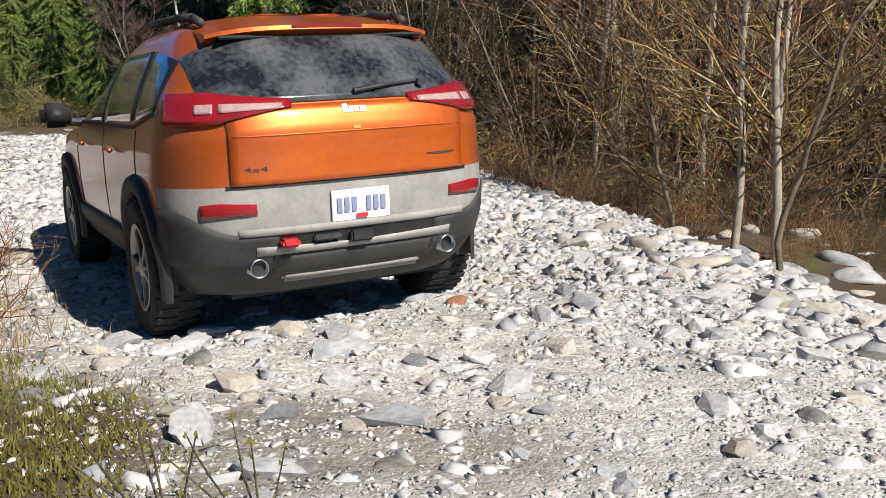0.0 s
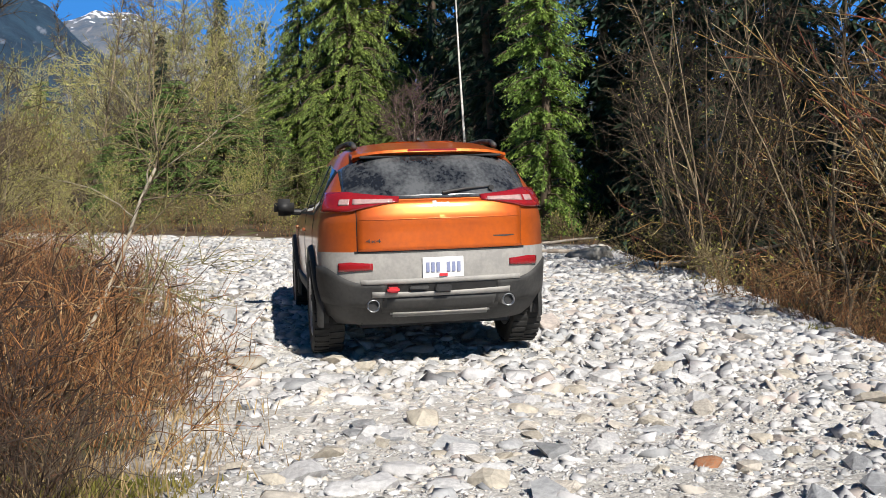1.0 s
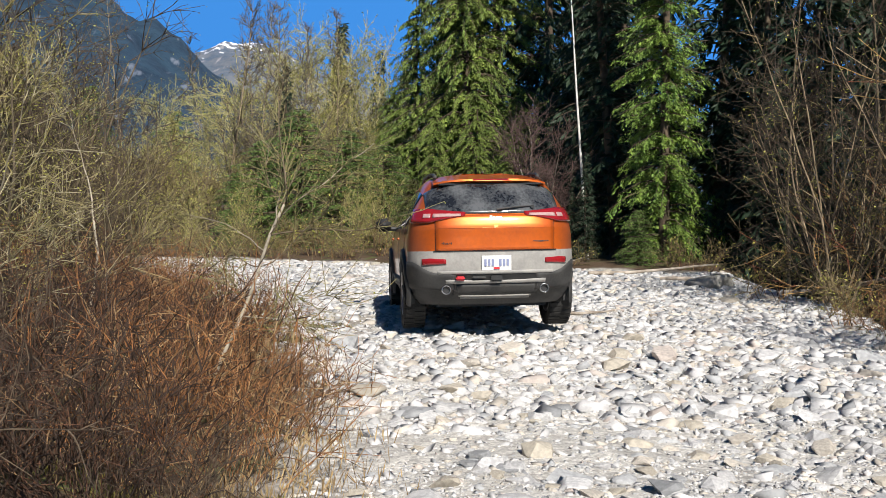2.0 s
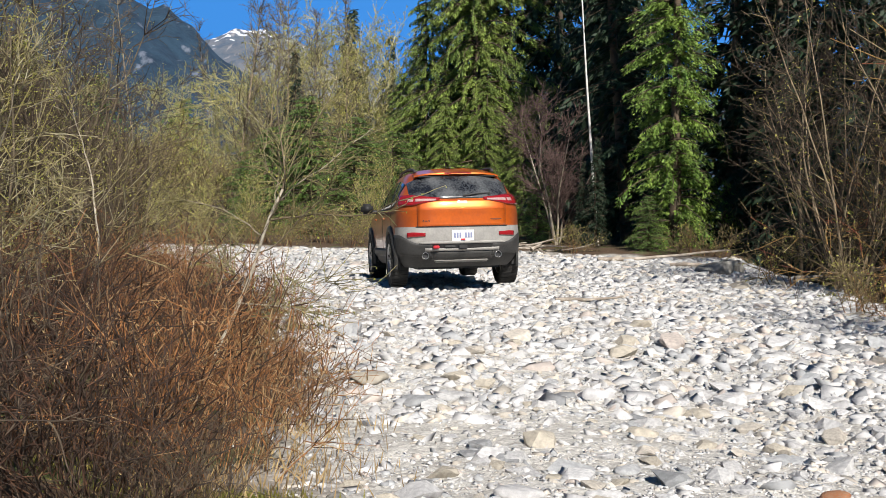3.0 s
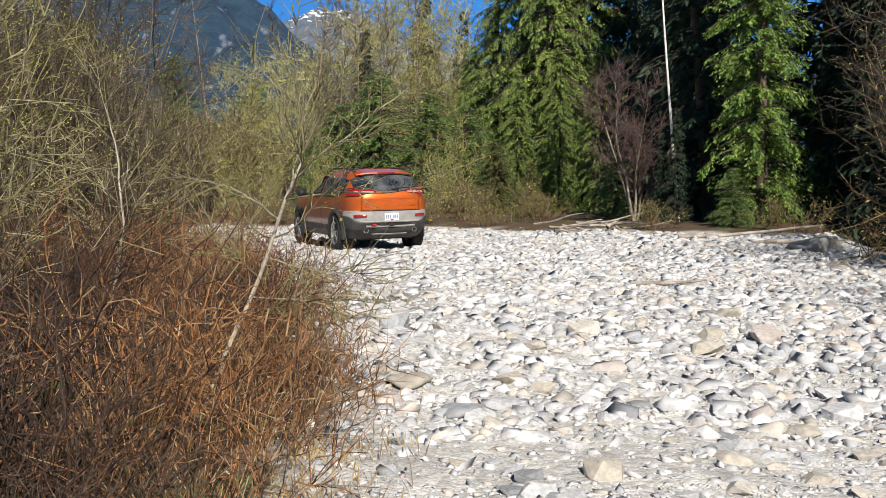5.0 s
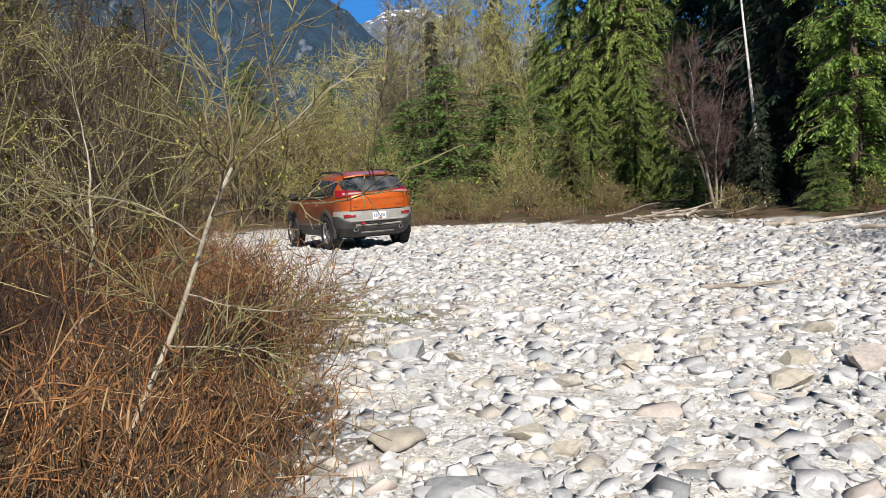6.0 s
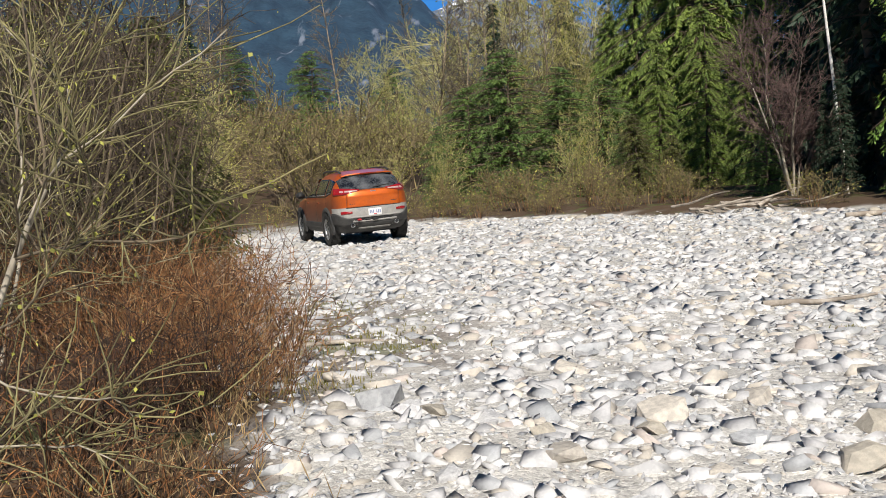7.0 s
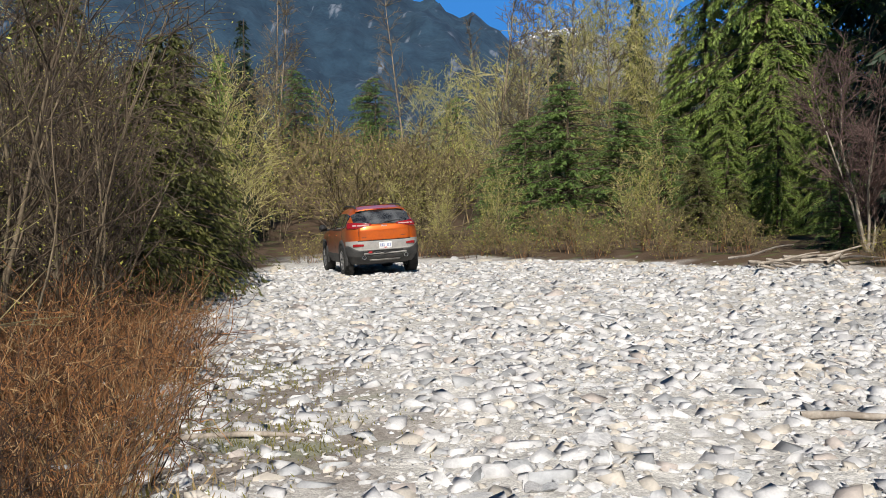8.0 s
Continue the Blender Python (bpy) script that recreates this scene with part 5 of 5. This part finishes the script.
# ---- stones ----
def hull(seed, n, flat):
    """An angular stone: the hull of points scattered on a flattened ball."""
    rng = np.random.default_rng(seed)
    bm = bmesh.new()
    for p in rng.normal(0, 1, (n, 3)):
        p = p / (np.sum(np.abs(p) ** 6) ** (1 / 6)) * rng.uniform(0.72, 1.0)
        bm.verts.new((p[0], p[1] * rng.uniform(0.75, 1.0), p[2] * flat))
    r = bmesh.ops.convex_hull(bm, input=bm.verts)
    bmesh.ops.delete(bm, geom=[g for g in r["geom_interior"] if isinstance(g, bmesh.types.BMVert)], context='VERTS')
    bmesh.ops.triangulate(bm, faces=bm.faces)
    return bm


def boulder_mesh(seed, flat, planes=15):
    """A larger worn rock: a ball cut by planes with softened edges and a little roughness."""
    rng = np.random.default_rng(seed)
    bm = bmesh.new()
    bmesh.ops.create_icosphere(bm, subdivisions=3, radius=1)
    nrm = rng.normal(0, 1, (planes, 3))
    nrm /= np.linalg.norm(nrm, axis=1, keepdims=True)
    hs = rng.uniform(0.5, 0.92, planes)
    for v in bm.verts:
        d = np.array(v.co.normalized())
        k = np.maximum(nrm @ d, 1e-3)
        r = 1.0 / (np.sum((k / hs) ** 34) + 1.0) ** (1 / 34)
        r *= 1 + 0.06 * noise.fractal(Vector(d * 2.2 + seed), 1.0, 2.0, 5)
        v.co = Vector((d[0] * r, d[1] * r * 0.8, d[2] * r * flat))
    for f in bm.faces:
        f.smooth = True
    return bm


def build_boulders():
    base = []
    for i in range(6):
        me = bpy.data.meshes.new("boulder")
        bm = boulder_mesh(300 + i, (0.42, 0.5, 0.36, 0.58, 0.3, 0.46)[i])
        bm.to_mesh(me)
        bm.free()
        base.append(me)
    looks = {"g": (STONE_ONE, "pale grey worn boulder lying on the gravel"), "t": (TAN, "flat tan boulder lying on the gravel"), "r": (RED, "rusty red-brown stone lying on the gravel"), "d": (DARK, "dark grey boulder at the gravel's edge")}
    rng = np.random.default_rng(8)
    spots = [(1.71, 5.09, .36, "g"), (2.11, 4.98, .22, "g"), (1.21, 5.17, .17, "g"), (.92, 8.3, .46, "t"), (1.32, 7.59, .38, "g"), (.9, 5.1, .16, "d"), (.61, 6.41, .2, "g"), (.65, 9.96, .17, "g"), (4.19, 9.58, .24, "g"), (3.7, 7.47, .22, "g"),
             (4.1, 7.03, .25, "g"), (3.43, 6.12, .16, "g"), (2.63, 6.46, .28, "t"), (2.36, 5.6, .21, "g"), (2.81, 5.37, .18, "g"), (3.09, 4.85, .19, "r"), (6.76, 14.44, .36, "t"), (6.83, 13.72, .42, "g"), (6.5, 15.4, .6, "t"), (3.25, 8.05, .27, "g"),
             (1.4, 10.82, .27, "g"), (1.91, 10.3, .19, "g"), (.61, 10.26, .2, "g"), (.48, 10.02, .24, "t"), (2.1, 10.45, .21, "g"), (-.3, 10.68, .2, "d"), (2.69, 26.6, .42, "g"), (.11, 31.3, .5, "g"), (.74, 30.8, .5, "t"), (-1.2, 32.4, .6, "g"), (-2.8, 33.4, .5, "t"), (-9.3, 31.5, .9, "t"), (7.2, 18.6, 1.2, "d"), (7.9, 19.8, .7, "d"),
             (3.61, 2.98, .24, "g"), (4.05, 2.85, .23, "d"), (3.18, 2.38, .16, "d"), (4.75, 4.66, .55, "t"), (4.9, 5.35, .45, "t"), (1.76, 2.82, .2, "d"), (1.49, 2.93, .18, "d"), (1.55, 3.73, .12, "t"), (1.17, 4.62, .3, "g"), (7.04, 6.58, .4, "g"), (8.18, 6.53, .45, "g"), (9.57, 7.41, .5, "g"), (9.95, 10.72, .5, "g"), (6.6, 6.1, .5, "g"),
             (6.3, 7.3, .35, "d"), (6.9, 5.2, .35, "t"), (7.6, 5.4, .4, "d"), (8.8, 8.3, .4, "t"), (6.0, 9.6, .35, "t"), (6.2, 10.6, .4, "g"), (6.45, 11.6, .45, "t"), (6.9, 12.6, .4, "g"), (7.35, 16.0, .6, "t"), (5.6, 7.6, .3, "t"), (5.2, 6.2, .4, "t"), (4.4, 24.6, .5, "g"), (4.75, 25.4, .45, "g"), (4.1, 26.2, .4, "g"), (5.4, 24.4, .4, "t"),
             (.85, 4.75, .22, "g"), (1.0, 4.4, .24, "d"), (1.45, 4.7, .25, "g"), (.8, 4.3, .2, "d"), (1.3, 5.4, .2, "g"), (.62, 4.6, .18, "d"), (1.85, 4.65, .22, "g"), (1.5, 4.35, .2, "d"), (1.95, 5.45, .18, "t"), (2.2, 4.6, .18, "g"), (5.9, 5.3, .4, "t"), (6.2, 6.6, .3, "t"), (5.6, 4.6, .35, "d"), (6.5, 7.9, .35, "t"), (7.4, 7.0, .5, "g"), (8.0, 7.8, .4, "t"), (7.9, 9.2, .5, "d"), (6.0, 8.4, .3, "g"), (5.4, 5.5, .3, "d"), (5.3, 4.0, .35, "t"), (5.0, 3.6, .3, "g"), (8.9, 7.2, .4, "d"), (6.9, 6.0, .6, "g"), (8.0, 6.3, .8, "g"), (8.9, 6.8, .8, "g"), (7.4, 5.6, .6, "g"), (9.4, 8.0, .9, "t"), (10.3, 9.3, .9, "t"), (7.0, 7.5, .6, "g"), (0.5, 31.0, .4, "t"), (1.4, 30.2, .5, "g"), (2.2, 29.5, .4, "t"), (3.4, 28.4, .45, "g"), (-0.6, 32.0, .5, "t"), (-2.0, 33.0, .5, "g"), (-3.8, 34.0, .5, "t"), (-5.0, 35.0, .5, "g"), (6.2, 25.6, .6, "g"), (6.8, 24.9, .45, "t"), (5.0, 26.0, .5, "g")]
    made = {}
    for x, y, w, k in spots:
        i = rng.integers(0, 6)
        if (i, k) not in made:
            me = base[i].copy()
            me.materials.append(looks[k][0])
            made[(i, k)] = me
        ob = new("boulder" if w >= 0.3 else "stone", made[(i, k)])
        s = w / 2
        ob.matrix_basis = pose(x, y, at_ground(x, y) - s * 0.02, rng.normal(0, 6), rng.normal(0, 6), rng.uniform(0, 360)) @ Matrix.Diagonal((s, s, s * rng.uniform(0.75, 1.05) * (1.8 if k == "r" else 1.0), 1))
        tagged(ob, looks[k][1], "rock", "loose boulders on the gravel")


def scatter(rng, n, x0, x1, y0, y1, a, b, power, over=0.9):
    """Random places on the gravel with stone sizes between a and b, small ones the more frequent."""
    x, y = rng.uniform(x0, x1, n), rng.uniform(y0, y1, n)
    ok = (x > left_edge(y) - 0.15 + rng.normal(0, 0.3, n)) & (x < right_edge(y) + over + rng.normal(0, 0.4, n)) & (y < far_edge(x) + rng.normal(0.2, 0.4, n))
    ok &= (rng.random(n) > 0.35) | (((x + 1.1 + 0.35 * (y - 13)) / 1.9) ** 2 + ((y - 13) / 3.6) ** 2 > 1)
    x, y = x[ok], y[ok]
    return x, y, a * (b / a) ** (rng.random(len(x)) ** power)


def stone_sheet(name, label, seed, sets, points):
    """Thousands of small stones, too many to count, as one sheet."""
    rng = np.random.default_rng(seed)
    shapes = []
    for i in range(8):
        bm = hull(seed * 10 + i, points, rng.uniform(0.36, 0.66))
        bm.verts.index_update()
        shapes.append((np.array([v.co[:] for v in bm.verts]), np.array([[v.index for v in f.verts] for f in bm.faces])))
        bm.free()
    V, F, off = [], [], 0
    for args in sets:
        x, y, r = scatter(rng, *args)
        z = height(x, y) + bumps(x, y)
        which = rng.integers(0, 8, len(x))
        for k in range(8):
            sel = which == k
            m = int(sel.sum())
            if not m:
                continue
            sv, sf = shapes[k]
            w, tx, ty = rng.uniform(0, 6.283, m), rng.normal(0, 0.14, m), rng.normal(0, 0.14, m)
            sx, sy, sz = rng.uniform(0.8, 1.3, m), rng.uniform(0.7, 1.0, m), rng.uniform(0.7, 1.15, m)
            lx, ly, lz = sv[None, :, 0] * sx[:, None], sv[None, :, 1] * sy[:, None], sv[None, :, 2] * sz[:, None]
            lx, ly = lx * (1 - 0.4 * lz), ly * (1 - 0.4 * lz)
            lz = lz + lx * tx[:, None] + ly * ty[:, None]
            c, s = np.cos(w)[:, None], np.sin(w)[:, None]
            R = r[sel][:, None]
            P = np.stack([x[sel][:, None] + R * (lx * c - ly * s), y[sel][:, None] + R * (lx * s + ly * c), z[sel][:, None] + R * (lz - 0.12)], -1)
            V.append(P.reshape(-1, 3))
            F.append((sf[None] + (np.arange(m) * len(sv))[:, None, None] + off).reshape(-1, 3))
            off += m * len(sv)
    return tagged(new(name, mesh_np(name, np.concatenate(V), np.concatenate(F), STONE)), label, "stones", kind="stuff")


build_boulders()
# number, x0, x1, y0, y1, least and greatest radius, share of small ones
stone_sheet("pebbles", "loose pale pebbles and small angular stones", 7,
            [(11000, 0.4, 5.6, 1.4, 6.0, 0.009, 0.05, 2.8), (18000, 0.8, 5.2, 1.5, 6.0, 0.006, 0.022, 1.3), (7000, 0.0, 6.6, 5.0, 10.5, 0.014, 0.06, 2.0), (5000, 3.0, 6.0, 2.0, 9.0, 0.012, 0.055, 1.6)], 7)
stone_sheet("cobbles", "dense bed of pale angular river cobbles", 9,
            [(1500, 0.2, 5.8, 2.0, 8.0, 0.025, 0.10, 2.2), (900, 3.2, 5.8, 2.0, 8.0, 0.03, 0.10, 1.8), (25000, -2.5, 7.5, 7.0, 17.0, 0.026, 0.14, 3.0), (19000, -9, 10, 16, 33, 0.038, 0.18, 2.6), (1500, 4.0, 8.5, 2.0, 20, 0.05, 0.16, 1.3, 1.2)], 8)


def driftwood():
    rng = np.random.default_rng(17)
    for i in range(16):
        x, y = 2.9 + 2.6 * rng.random(), 26.9 + 1.6 * rng.random()
        segs = []
        limb(segs, rng, (0, 0, 0), (1, 0, 0.02), rng.uniform(0.9, 2.4), rng.uniform(0.02, 0.06), 0.012, 7, 0.06, 0.0)
        v, f = chain(segs, 6)
        ob = tagged(new("driftwood", mesh_np("driftwood", v, f, LOGWOOD)), "weathered grey driftwood stick piled by the trees", "driftwood", "driftwood pile")
        ob.matrix_basis = pose(x, y, at_ground(x, y) + 0.04 + 0.22 * rng.random(), rng.uniform(0, 90), rng.normal(0, 7), rng.normal(0, 35))
    for x, y, ln, r, a in ((5.9, 23.2, 3.2, 0.05, 5), (6.9, 20.6, 2.6, 0.045, -25), (8.6, 18.4, 2.4, 0.06, -40), (4.6, 13.2, 1.1, 0.03, -4), (3.2, 13.0, 0.9, 0.03, 8), (9.6, 9.6, 2.6, 0.05, 150), (-0.6, 12.0, 1.2, 0.025, 20)):
        segs = []
        limb(segs, rng, (0, 0, 0), (1, 0, 0), ln, r, r * 0.4, 9, 0.06, 0.0)
        v, f = chain(segs, 7)
        ob = tagged(new("log", mesh_np("log", v, f, LOGWOOD)), "bleached fallen branch lying on the gravel", "branch", "fallen branches")
        ob.matrix_basis = pose(x, y, at_ground(x, y) + r * 0.8, 0, 0, a)


driftwood()


def loose_stones():
    """The stones one could pick up, each on its own, in the stretch that the path passes nearest."""
    rng = np.random.default_rng(23)
    shapes = []
    for i in range(10):
        bm = hull(500 + i, 18, rng.uniform(0.4, 0.7))
        me = bpy.data.meshes.new("stone")
        bm.to_mesh(me)
        bm.free()
        me.materials.append(STONE_ONE if i < 8 else TAN)
        shapes.append(me)
    n = 0
    for args in ((230, 0.9, 5.0, 2.2, 7.5, 0.045, 0.13, 1.5), (190, -0.5, 6.0, 7.5, 12.5, 0.06, 0.16, 1.2)):
        for x, y, r in zip(*scatter(rng, *args)):
            if n >= 298:
                return
            ob = new("stone", shapes[rng.integers(0, 10)])
            ob.parent = ground
            ob.matrix_basis = pose(x, y, at_ground(x, y) + r * 0.05, rng.normal(0, 7), rng.normal(0, 7), rng.uniform(0, 360)) @ Matrix.Diagonal((r * rng.uniform(0.9, 1.3), r, r * rng.uniform(0.7, 1.1), 1))
            n += 1


loose_stones()


# ---- what moves ----
CAR = [
    (0.0, 2.36, 5.38, -0.10, -1.0, 0.6, 91.0),
    (0.5, 2.47, 7.32, -0.16, -1.2, 0.0, 90.2),
    (1.0, 2.38, 8.62, -0.05, -1.8, 0.2, 91.2),
    (1.5, 2.24, 9.78, 0.08, -1.5, 0.9, 91.8),
    (2.8, 2.07, 14.06, 0.12, -0.6, 1.2, 95.9),
    (3.0, 1.96, 14.74, 0.14, -1.0, 1.5, 97.4),
    (3.5, 1.61, 16.40, 0.07, -1.3, 0.9, 103.1),
    (4.0, 1.04, 18.16, 0.01, -0.9, -0.2, 108.9),
    (4.5, 0.25, 20.00, -0.02, -0.1, -1.3, 113.3),
    (5.0, -0.67, 21.64, -0.04, -0.2, -0.8, 116.0),
    (6.5, -3.26, 25.18, 0.0, -0.7, -0.5, 123.0),
    (7.3, -4.42, 27.00, -0.03, -1.1, -0.2, 121.8),
    (8.0, -5.28, 28.97, -0.02, -1.7, 0.2, 121.6),
]


def motions():
    walk(car, [(t, pose(x, y, z, rx, ry, rz)) for t, x, y, z, rx, ry, rz in CAR])
    ts, gone = [r[0] for r in CAR], [0.0]
    for a, b in zip(CAR, CAR[1:]):
        gone.append(gone[-1] + math.hypot(b[1] - a[1], b[2] - a[2]))
    for w, wx, s in wheels:
        rows = []
        for i in range(81):
            turn = math.degrees(float(np.interp(i / 10, ts, gone)) / 0.376) + 20 * s
            m = pose(wx, s * 0.80, 0.376, 0, turn, 0)
            if s < 0:
                m = pose(wx, s * 0.80, 0.376, 0, 0, 180) @ pose(0, 0, 0, 0, -turn, 0)
            rows.append((i / 10, m))
        walk(w, rows)


motions()
